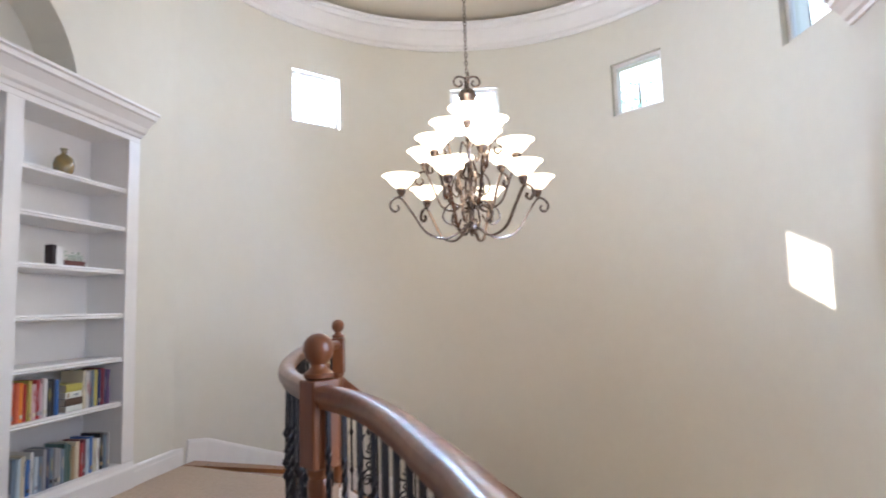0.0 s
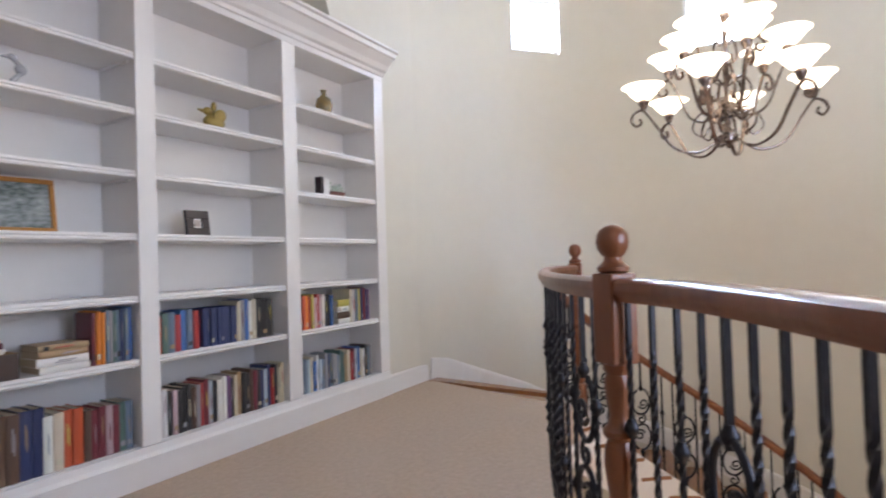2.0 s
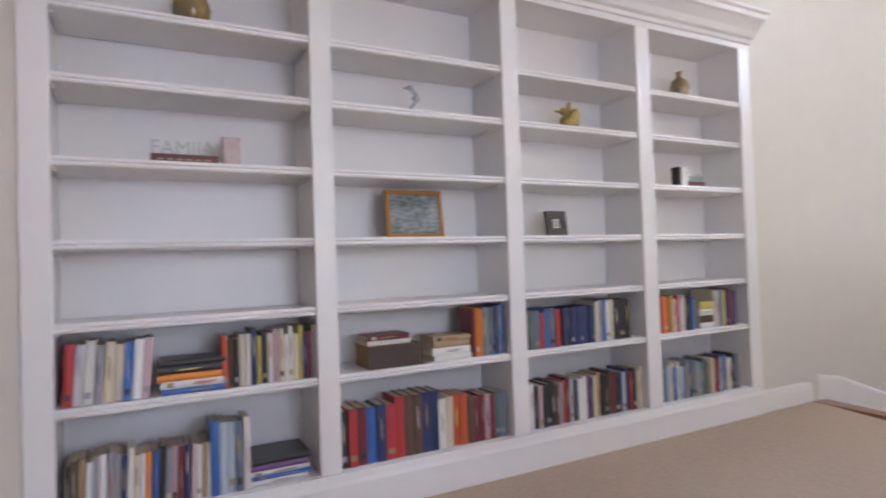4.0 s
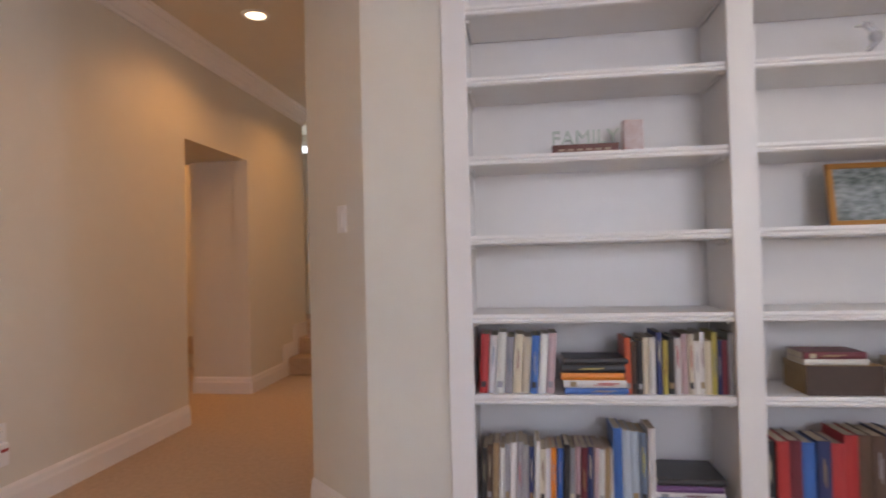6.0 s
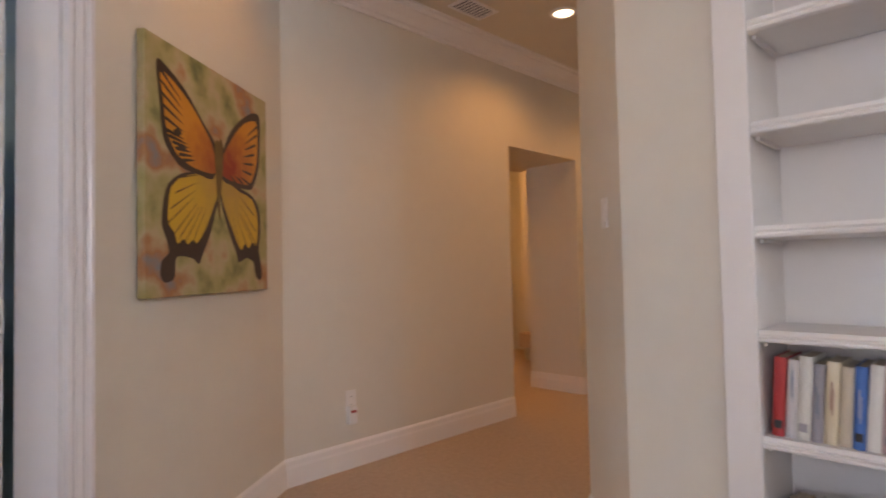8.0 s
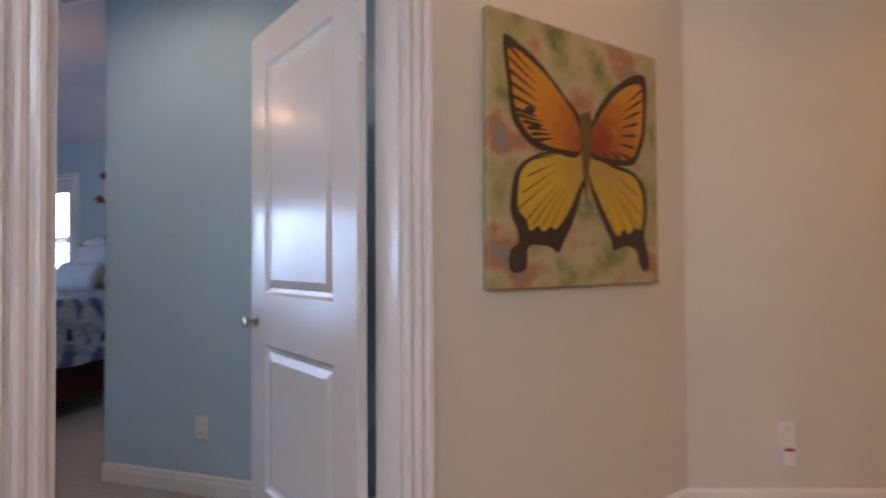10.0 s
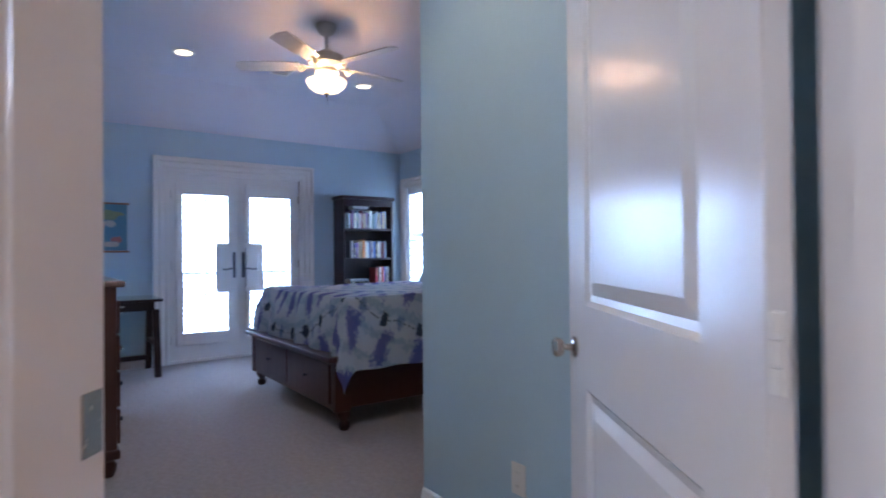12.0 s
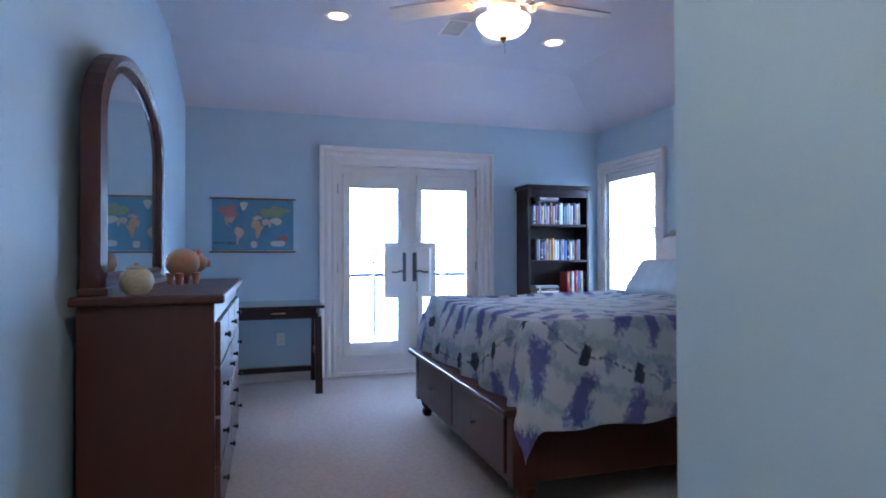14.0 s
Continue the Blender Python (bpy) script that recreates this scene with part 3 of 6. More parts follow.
COLOURS = {
    "r": (0.42, 0.03, 0.03), "m": (0.17, 0.02, 0.035), "n": (0.02, 0.035, 0.12), "b": (0.04, 0.14, 0.42), "w": (0.72, 0.70, 0.66), "g": (0.32, 0.31, 0.33),
    "k": (0.02, 0.02, 0.022), "o": (0.75, 0.23, 0.02), "t": (0.36, 0.25, 0.13), "c": (0.62, 0.55, 0.40), "y": (0.55, 0.46, 0.10), "p": (0.16, 0.07, 0.19),
    "l": (0.45, 0.53, 0.60), "d": (0.10, 0.055, 0.035), "e": (0.09, 0.17, 0.15), "s": (0.14, 0.20, 0.27), "v": (0.52, 0.36, 0.38), "f": (0.55, 0.09, 0.03)}
NAMES = {"r": "red", "m": "maroon", "n": "navy", "b": "blue", "w": "white", "g": "grey", "k": "black", "o": "orange", "t": "tan", "c": "cream", "y": "olive yellow", "p": "dark purple",
         "l": "pale blue", "d": "dark brown", "e": "dark green", "s": "slate blue", "v": "dusty pink", "f": "rust red"}
rnd = random.Random(5)


def tone(key, spread=0.12):
    level, lift = 1 + rnd.uniform(-spread, spread), rnd.uniform(0, 0.01)
    return tuple(min(1, max(0, c * level * (1 + rnd.uniform(-0.03, 0.03)) + lift)) for c in COLOURS[key])


def book(key, m, height, width, thick, where, flat=False):
    """A book with its spine towards local +x, standing on local z=0."""
    ob = tagged(new("book", COVER), "%s hardback book %s on %s" % (NAMES[key], "lying flat" if flat else "standing", where), "book", "books on " + where)
    s = Matrix.Diagonal((width, thick, height, 1))
    ob.matrix_world = m @ s
    ob.color = (*tone(key), 1)
    pg = new("page_block", PAGE)
    pg.parent = ob
    light = sum(COLOURS[key]) > 0.7
    if rnd.random() < 0.5:
        b = new("title", rnd.choice((BAND, BAND)))
        b.parent = ob
        b.color = (*(tone(rnd.choice("gsmr")) if light else tone(rnd.choice("ctyg"))), 1)
        b.matrix_basis = Matrix.Diagonal((1, rnd.uniform(0.5, 1), 1, 1)) @ Matrix.Translation((0, 0, rnd.uniform(-0.15, 0.08)))
    if rnd.random() < 0.35:
        b = new("author", BAND2)
        b.parent = ob
        b.color = (*tone(rnd.choice("ctgk")), 1)
    return ob


def row(keys, y, z, x, where, heights=(0.2, 0.25), thick=(0.016, 0.036), lean=0.0, width=0.16, gap=0.001, m=None):
    """Books side by side from y upwards; m: the shelf's own frame, spines towards local +x."""
    m = m or Matrix.Identity(4)
    for k in keys:
        h, t, w = rnd.uniform(*heights), rnd.uniform(*thick), width * rnd.uniform(0.9, 1.1)
        tilt = lean + rnd.uniform(-0.6, 0.6)
        book(k, m @ pose(x - w - rnd.uniform(0, 0.012), y + t / 2 + (h * math.sin(radians(lean)) if lean > 0 else 0), z + abs(math.sin(radians(tilt))) * t / 2 + 0.0005, tilt, 0, 0), h, w, t, where)
        y += t * 1.02 + gap
    return y


def stack(keys, y, z, x, where, sizes=(0.2, 0.24), thick=(0.02, 0.04), width=0.15, m=None):
    """Books lying flat on one another, spines towards local +x; y is the middle."""
    m = m or Matrix.Identity(4)
    for k in keys:
        h, t, w = rnd.uniform(*sizes), rnd.uniform(*thick), width * rnd.uniform(0.92, 1.08)
        book(k, m @ pose(x - w, y - h / 2 + rnd.uniform(-0.01, 0.01), z + t / 2, -90, 0, 0), h, w, t, where, True)
        z += t + 0.0006
    return z


X = FACE - 0.045
B1 = "the built-in bookcase"
row("rwwgccbwv", 0.90, SHELF[1], X, B1, (0.225, 0.25), (0.028, 0.036), -4)
stack("bwokk", 1.36, SHELF[1], X, B1, (0.24, 0.26), (0.022, 0.032))
row("fdkcwnykwvcwwcynmg", 1.482, SHELF[1], X, B1, (0.205, 0.245), (0.018, 0.025))
row("kdtwgwggnwcwobkgvmnvwtw", 0.90, SHELF[0], X, B1, (0.22, 0.255), (0.019, 0.025), -2)
row("bllsw", 1.425, SHELF[0], X + 0.01, B1, (0.295, 0.315), (0.024, 0.034))
stack("wbwpk", 1.72, SHELF[0], X - 0.01, B1, (0.25, 0.27), (0.018, 0.028), 0.22)
BOXEND = material("tan card", (0.30, 0.19, 0.08), 0.7, grain=(30, (0.22, 0.13, 0.05), 0.6, ONE))
BOXFRONT = material("dark brown leatherette", (0.055, 0.032, 0.024), 0.5, grain=(40, (0.08, 0.05, 0.035), 0.6, ONE), bump=(120, 0.3))
keep = thing("storage_box", "brown leatherette storage box lying under two books", "box", pose(X, 2.285, SHELF[1]))
part("body", boxes((-0.20, -0.004, -0.136, 0.136, 0.0, 0.085), bevel=0.003), BOXEND, keep, "tan card body")
part("front", boxes((-0.0038, 0.002, -0.138, 0.138, 0.001, 0.112), bevel=0.001), BOXFRONT, keep, "dark brown front")
part("lid", boxes((-0.20, -0.0042, -0.138, 0.138, 0.0855, 0.113), bevel=0.003), BOXEND, keep)
stack("wm", 2.26, SHELF[1] + 0.1135, X - 0.012, B1, (0.22, 0.23), (0.022, 0.028))
stack("wwtt", 2.61, SHELF[1], X, B1, (0.21, 0.23), (0.024, 0.04), 0.17)
row("moosgesnsb", 2.735, SHELF[1], X, B1, (0.25, 0.27), (0.017, 0.022))
row("krmbnr", 1.992, SHELF[0], X, B1, (0.262, 0.275), (0.040, 0.050))
row("rddnn", 2.275, SHELF[0], X, B1, (0.285, 0.300), (0.042, 0.050))
row("wcff", 2.512, SHELF[0], X, B1, (0.250, 0.262), (0.038, 0.046))
row("dmmvmes", 2.69, SHELF[0], X, B1, (0.232, 0.245), (0.028, 0.034))
row("fesrbsr", 3.062, SHELF[1], X, B1, (0.2, 0.225), (0.034, 0.042))
row("nnnnnnnnnn", 3.352, SHELF[1], X, B1, (0.218, 0.220), (0.0215, 0.0225))
row("cgbwc", 3.588, SHELF[1], X, B1, (0.24, 0.255), (0.026, 0.034))
row("kkk", 3.745, SHELF[1], X, B1, (0.235, 0.25), (0.040, 0.050))
row("vwkvkkkdgrmlkwwpkctkkdmknlnrkcc", 3.06, SHELF[0], X, B1, (0.225, 0.26), (0.023, 0.032))
row("efforyvrvwkkb", 4.095, SHELF[1], X, B1, (0.215, 0.245), (0.02, 0.03))
stack("wdwy", 4.575, SHELF[1], X, B1, (0.13, 0.14), (0.035, 0.05), 0.16)
row("cwgsynmnp", 4.665, SHELF[1], X, B1, (0.235, 0.26), (0.02, 0.03))
row("gkslcbwlsgnsggseetcrmlbcwksg", 4.095, SHELF[0], X, B1, (0.21, 0.25), (0.022, 0.033))
# ---- stairs ----
STEP, RISE, RIN = 10.4, 0.18, 1.40
stairs = thing("curved_staircase", "curved oak staircase winding down round the rotunda", "staircase", pose(CX, CY, 0))


def wedge(r0, r1, a0, a1, z0, z1, n=4):
    ring = [(r1 * math.cos(radians(a0 + (a1 - a0) * k / n)), r1 * math.sin(radians(a0 + (a1 - a0) * k / n))) for k in range(n + 1)]
    ring += [(r0 * math.cos(radians(a1 + (a0 - a1) * k / n)), r0 * math.sin(radians(a1 + (a0 - a1) * k / n))) for k in range(n + 1)]
    return prism(ring, z0, z1)


for i in range(16):
    a = 173 - STEP * i
    part("tread", wedge(RIN - 0.03, R - 0.02, a - STEP, a + 1.2, -RISE * i - 0.03 - RISE, -RISE * i - RISE), TREAD, stairs)
    part("riser", wedge(RIN, R - 0.02, a - 0.5, a, -RISE * (i + 1), -RISE * i - 0.031), WHITE, stairs)
part("nosing", wedge(RIN - 0.05, R - 0.02, 172.8, 176, -0.03, 0.004), TREAD, stairs)
string = [(RIN * math.cos(radians(a)), RIN * math.sin(radians(a)), -RISE * (173 - a) / STEP) for a in range(173, 20, -4)]
part("stringer", sweep(string, [(-0.02, -0.42), (0.02, -0.42), (0.02, 0.0), (-0.02, 0.0)]), WHITE, stairs)

# ---- balustrade ----
RAIL_SECTION = [(-0.022, -0.065), (0.022, -0.065), (0.026, -0.05), (0.034, -0.042), (0.036, -0.03), (0.033, -0.012), (0.022, -0.002), (0, 0.002), (-0.022, -0.002), (-0.033, -0.012), (-0.036, -0.03), (-0.034, -0.042), (-0.026, -0.05)]
bal = thing("landing_balustrade", "oak handrail on black wrought iron balusters round the landing", "railing")
RZ = 1.035
ca = smooth_curve([(*p, RZ) for p in RAIL_A], 8)
cb = smooth_curve([(*p, RZ) for p in RAIL_B], 8)
part("handrail", sweep(ca, RAIL_SECTION), OAK, bal, smooth=True)
part("handrail", sweep(cb, RAIL_SECTION), OAK, bal, smooth=True)
stair_rail = [(CX + (RIN + 0.04) * math.cos(radians(a)), CY + (RIN + 0.04) * math.sin(radians(a)), 0.92 - RISE * (172 - a) / STEP) for a in range(172, 24, -4)]
srail = thing("stair_balustrade", "oak stair handrail on black wrought iron balusters", "railing")
part("handrail", sweep(stair_rail, RAIL_SECTION), OAK, srail, smooth=True)

NEWEL = [(0.045, 0.0), (0.05, 0.02), (0.05, 0.16), (0.035, 0.17), (0.042, 0.19), (0.033, 0.22), (0.028, 0.30), (0.036, 0.42), (0.046, 0.50), (0.044, 0.54), (0.033, 0.57), (0.046, 0.585), (0.046, 0.60), (0.033, 0.615), (0.026, 0.64), (0.036, 0.70), (0.038, 0.74), (0.032, 0.76), (0.04, 0.775), (0.04, 0.79)]
BALL = [(0.036, 1.050), (0.045, 1.056), (0.046, 1.068), (0.034, 1.077), (0.026, 1.086), (0.025, 1.096), (0.034, 1.105), (0.043, 1.120), (0.047, 1.140), (0.044, 1.160), (0.035, 1.176), (0.018, 1.187), (0.0, 1.190)]


def newel(x, y, turn, label, scale=1.0):
    ob = thing("newel_post", label, "newel post", pose(x, y, 0, 0, 0, turn) @ Matrix.Scale(scale, 4))
    part("turned_shaft", lathe(NEWEL), OAK, ob, smooth=True)
    part("block", boxes((-0.045, 0.045, -0.045, 0.045, 0.79, 1.05), bevel=0.006), OAK, ob)
    part("ball_finial", lathe(BALL), OAK, ob, smooth=True)
    return ob


newel(0.22, 2.88, -38, "turned oak newel post with a ball finial at the landing")
newel(-0.66, 5.36, 10, "turned oak newel post with a ball finial at the stair head")


def twisted():
    bm = bmesh.new()
    rings = []
    for k in range(65):
        z = 0.97 * k / 64
        a = 0.55 * k if 9 < k < 56 else 0
        rings.append([bm.verts.new((0.0067 * math.sqrt(2) * math.cos(a + math.pi / 4 + j * math.pi / 2), 0.0067 * math.sqrt(2) * math.sin(a + math.pi / 4 + j * math.pi / 2), z)) for j in range(4)])
    for p, q in zip(rings, rings[1:]):
        for j in range(4):
            bm.faces.new((p[j], p[(j + 1) % 4], q[(j + 1) % 4], q[j]))
    return bm


def knuckle(z):
    return lathe([(0.0, z - 0.028), (0.012, z - 0.026), (0.014, z - 0.016), (0.02, z - 0.008), (0.022, z), (0.02, z + 0.008), (0.014, z + 0.016), (0.012, z + 0.026), (0.0, z + 0.028)], 10)


def scroll(cx, cz, r0, turns, start, sgn=1, r=0.0085):
    pts = []
    n = int(26 * turns)
    for k in range(n + 1):
        a = radians(start) + sgn * 2 * math.pi * turns * k / n
        rr = r0 * (1 - 0.78 * k / n)
        pts.append((cx + rr * math.cos(a), 0, cz + rr * math.sin(a)))
    return sweep(pts, disc(r, 6), up=(0, 1, 0))


def panel():
    """The scrolled panel that replaces a straight baluster."""
    bar = boxes((-0.008, 0.008, -0.008, 0.008, 0.72, 0.97), (-0.008, 0.008, -0.008, 0.008, 0.0, 0.14))
    loop = [(0.085 * math.sin(2 * math.pi * k / 28), 0, 0.60 + 0.115 * math.cos(2 * math.pi * k / 28)) for k in range(27)]
    loop2 = [(0.085 * math.sin(2 * math.pi * k / 28), 0, 0.28 - 0.115 * math.cos(2 * math.pi * k / 28)) for k in range(27)]
    return join(bar, sweep(loop, disc(0.010, 8), up=(0, 1, 0)), sweep(loop2, disc(0.010, 8), up=(0, 1, 0)), scroll(0.02, 0.58, 0.05, 1.4, 200), scroll(-0.02, 0.30, 0.05, 1.4, 20), scroll(0, 0.44, 0.045, 1.2, 90, -1), knuckle(0.72), knuckle(0.15))


TWIST = mesh_of("baluster", twisted(), IRON)
KNOT = mesh_of("baluster", join(twisted(), knuckle(0.62), knuckle(0.30)), IRON, True)
PANEL = mesh_of("scroll_panel", panel(), IRON, True)


def balusters(points, parent, spacing, pattern, drop=0.0):
    pts = [Vector(p) for p in points]
    run, want, i = 0.0, spacing * 0.6, 0
    for p, q in zip(pts, pts[1:]):
        d = (q - p).length
        while want <= run + d:
            c = p.lerp(q, (want - run) / d)
            me = (TWIST, KNOT, PANEL)[pattern[i % len(pattern)]]
            ob = new("scroll_panel" if me is PANEL else "baluster", me)
            ob.parent = parent
            ob.matrix_basis = pose(c.x, c.y, c.z - RZ + drop, 0, 0, math.degrees(math.atan2(q.y - p.y, q.x - p.x)))
            i += 1
            want += spacing
        run += d


balusters(cb, bal, 0.105, (1, 0, 1, 0, 2, 0, 0, 0, 1, 0, 2, 0))
balusters(ca, bal, 0.105, (0, 1, 2, 1, 0, 1))
balusters(stair_rail, srail, 0.12, (1, 0, 2, 0))

# ---- chandelier ----
ch = thing("chandelier", "dark bronze three-tier chandelier with lit alabaster glass shades", "chandelier", pose(CX - 0.07, CY - 0.05, 1.81))
part("stem", lathe([(0.0, -0.03), (0.012, -0.02), (0.02, 0.0), (0.06, 0.02), (0.065, 0.06), (0.03, 0.08), (0.02, 0.12), (0.026, 0.2), (0.014, 0.35), (0.022, 0.5), (0.012, 0.6), (0.02, 0.8), (0.014, 0.95), (0.05, 1.0), (0.075, 1.06), (0.06, 1.1), (0.02, 1.13), (0.02, 1.18), (0.0, 1.2)]), BRONZE, ch, smooth=True)
SHADE_P = [(0.02, 0.0), (0.05, 0.012), (0.085, 0.045), (0.115, 0.085), (0.14, 0.098), (0.138, 0.102), (0.11, 0.09), (0.08, 0.05), (0.045, 0.018), (0.0, 0.01)]
shade_me = mesh_of("shade", lathe(SHADE_P, 28), SHADE, True)
cup_me = mesh_of("cup", lathe([(0.0, -0.06), (0.018, -0.058), (0.03, -0.03), (0.036, -0.01), (0.03, 0.004), (0.0, 0.006)], 16), BRONZE, True)


def arm(reach, height, base):
    pts = smooth_curve([(0.03, 0, base), (reach * 0.35, 0, base - 0.10), (reach * 0.65, 0, base - 0.06), (reach * 0.85, 0, height - 0.18), (reach, 0, height - 0.07), (reach + 0.06, 0, height - 0.08), (reach + 0.085, 0, height - 0.13), (reach + 0.055, 0, height - 0.17), (reach + 0.02, 0, height - 0.15), (reach + 0.03, 0, height - 0.12)], 6)
    inner = smooth_curve([(0.03, 0, base + 0.12), (reach * 0.3, 0, base + 0.16), (reach * 0.42, 0, base + 0.06), (reach * 0.3, 0, base + 0.0), (reach * 0.22, 0, base + 0.06)], 6)
    return join(sweep(pts, disc(0.009, 6, 1.6), up=(0, 1, 0)), sweep(inner, disc(0.007, 6, 1.5), up=(0, 1, 0)))


for count, reach, height, base, turn in ((6, 0.53, 0.33, 0.06, 21), (6, 0.36, 0.57, 0.28, 53), (3, 0.20, 0.80, 0.55, 35)):
    arm_me = mesh_of("arm", arm(reach, height, base), BRONZE, True)
    for k in range(count):
        a = turn + 360 / count * k
        ob = new("arm", arm_me)
        ob.parent = ch
        ob.matrix_basis = pose(0, 0, 0, 0, 0, a)
        for nm, md in (("shade", shade_me), ("cup", cup_me)):
            sub = new(nm, md)
            sub.parent = ob
            sub.matrix_basis = pose(reach, 0, height)
crown_scroll = mesh_of("scroll", scroll(0.06, 1.17, 0.06, 1.2, 180, -1, 0.008), BRONZE, True)
for k in range(4):
    ob = new("scroll", crown_scroll)
    ob.parent = ch
    ob.matrix_basis = pose(0, 0, 0, 0, 0, 90 * k + 15)
link_me = mesh_of("chain_link", sweep([(0.011 * math.cos(2 * math.pi * k / 10), 0, 0.019 * math.sin(2 * math.pi * k / 10)) for k in range(10)], disc(0.004, 5), closed=True, up=(0, 1, 0)), BRONZE)
for k in range(64):
    ob = new("chain_link", link_me)
    ob.parent = ch
    ob.matrix_basis = pose(0, 0, 1.2 + 0.032 * k, 0, 0, 90 * (k % 2))
for k in range(3):
    a = radians(120 * k + 30)
    lamp("chandelier_light", "POINT", pose(CX - 0.07 + 0.3 * math.cos(a), CY - 0.05 + 0.3 * math.sin(a), 2.66), CHANDELIER, (1, 0.93, 0.84), radius=0.15)

# ---- things on the built-in shelves ----
GREENGLASS = material("amber and green glazed ceramic", (0.30, 0.17, 0.035), 0.15, grain=(14, (0.03, 0.11, 0.11), 0.7, ONE), coat=0.6)
single("vase", lathe([(0.0, 0), (0.045, 0), (0.05, 0.01), (0.07, 0.06), (0.075, 0.11), (0.06, 0.16), (0.028, 0.185), (0.02, 0.2), (0.022, 0.225), (0.03, 0.235), (0.018, 0.232), (0.0, 0.2)], 28), GREENGLASS, "amber and green glazed bottle vase on the top shelf", "vase", pose(-2.34, 4.55, SHELF[6]) @ Matrix.Scale(0.88, 4), True)
single("round_vase", lathe([(0.0, 0), (0.045, 0), (0.075, 0.04), (0.085, 0.09), (0.07, 0.14), (0.03, 0.165), (0.035, 0.18), (0.0, 0.165)], 28), GREENGLASS, "green and bronze round ceramic vase on the top shelf", "vase", pose(-2.34, 1.40, SHELF[6]), True)
GOLD = material("antique gold resin", (0.36, 0.26, 0.07), 0.4, 0.4, grain=(30, (0.2, 0.14, 0.04), 0.8, ONE), bump=(50, 0.5))


def blob(parts):
    bm = bmesh.new()
    for (x, y, z), (sx, sy, sz), rot in parts:
        bmesh.ops.create_icosphere(bm, subdivisions=3, radius=1, matrix=pose(x, y, z, *rot) @ Matrix.Diagonal((sx, sy, sz, 1)))
    return bm


single("bird_figurine", blob([((0, 0, 0.05), (0.04, 0.075, 0.05), (0, 0, 0)), ((0, -0.045, 0.115), (0.024, 0.03, 0.025), (0, 0, 0)), ((0, -0.085, 0.11), (0.01, 0.03, 0.008), (-10, 0, 0)), ((0, -0.02, 0.085), (0.02, 0.03, 0.035), (20, 0, 0)), ((0.03, 0.02, 0.09), (0.012, 0.05, 0.04), (35, 0, 0)), ((-0.03, 0.02, 0.09), (0.012, 0.05, 0.04), (35, 0, 0)), ((0, 0.0, 0.15), (0.012, 0.02, 0.03), (0, 0, 0))]), GOLD, "gold resin bird figurine on a shelf", "figurine", pose(-2.32, 3.53, SHELF[5]), True)
CRYSTAL = material("pale frosted crystal", (0.8, 0.8, 0.82), 0.15, transmission=0.6)
sh = thing("seahorse_figurine", "clear glass seahorse on a small wooden base", "figurine", pose(-2.32, 2.475, SHELF[5]))
part("base", boxes((-0.03, 0.03, -0.055, 0.055, 0, 0.012), bevel=0.003), OAK, sh)
part("body", join(sweep(smooth_curve([(0, 0.02, 0.012), (0, -0.02, 0.03), (0, 0.0, 0.06), (0, 0.02, 0.09), (0, 0.0, 0.125), (0, -0.02, 0.14)], 6), disc(0.012, 8), up=(1, 0, 0)), blob([((0, -0.02, 0.145), (0.014, 0.02, 0.014), (0, 0, 0)), ((0, 0.015, 0.095), (0.016, 0.026, 0.026), (0, 0, 0)), ((0, -0.045, 0.14), (0.006, 0.018, 0.006), (0, 0, 0))])), CRYSTAL, sh, smooth=True)


def text_mesh(body, size, depth):
    cu = bpy.data.curves.new("letters", "FONT")
    cu.body, cu.size, cu.extrude, cu.align_x = body, size, depth, "CENTER"
    tmp = bpy.data.objects.new("letters", cu)
    scene.collection.objects.link(tmp)
    me = bpy.data.meshes.new_from_object(tmp.evaluated_get(bpy.context.evaluated_depsgraph_get()))
    bpy.data.objects.remove(tmp)
    bm = bmesh.new()
    bm.from_mesh(me)
    return bm


SAGE = material("pale sage painted wood", (0.55, 0.60, 0.52), 0.6, grain=(30, (0.45, 0.5, 0.43), 0.6, ONE))
REDWOOD = material("red-brown painted wood", (0.16, 0.05, 0.035), 0.5, grain=(30, (0.1, 0.03, 0.02), 0.7, ONE))
BOOKTAN = material("faded tan lettering", (0.40, 0.30, 0.22), 0.7)
sign = thing("word_sign", "wooden word block with sage letters on a red-brown base", "sign", pose(-2.30, 1.36, SHELF[4]))
part("base", boxes((-0.02, 0.02, -0.135, 0.135, 0, 0.045), bevel=0.002), REDWOOD, sign)
part("letters", text_mesh("FAMILY", 0.085, 0.008), SAGE, sign, m=pose(0, 0, 0.047, 90, 0, 90))
for k in range(6):
    part("script_bar", boxes((0.0202, 0.0215, -0.11 + 0.037 * k, -0.085 + 0.037 * k, 0.018, 0.026)), BOOKTAN, sign)
single("patterned_block", boxes((-0.02, 0.02, -0.04, 0.04, 0, 0.135), bevel=0.003), material("floral printed tile", (0.62, 0.58, 0.58), 0.5, grain=(26, (0.35, 0.12, 0.05), 0.75, ONE)), "small floral printed block beside the word sign", "ornament", pose(-2.30, 1.55, SHELF[4], 0, 0, 4))
sign2 = thing("word_sign", "sage word block on a red-brown base with end blocks", "sign", pose(-2.28, 4.56, SHELF[4]))
part("base", boxes((-0.02, 0.02, -0.065, 0.12, 0, 0.04), bevel=0.002), REDWOOD, sign2)
part("letters", text_mesh("Faith", 0.092, 0.008), SAGE, sign2, m=pose(0, 0.027, 0.042, 90, 0, 90))
part("dark_block", boxes((-0.03, 0.03, -0.165, -0.132, 0, 0.135), bevel=0.003), ESPRESSO, sign2, "dark end block")
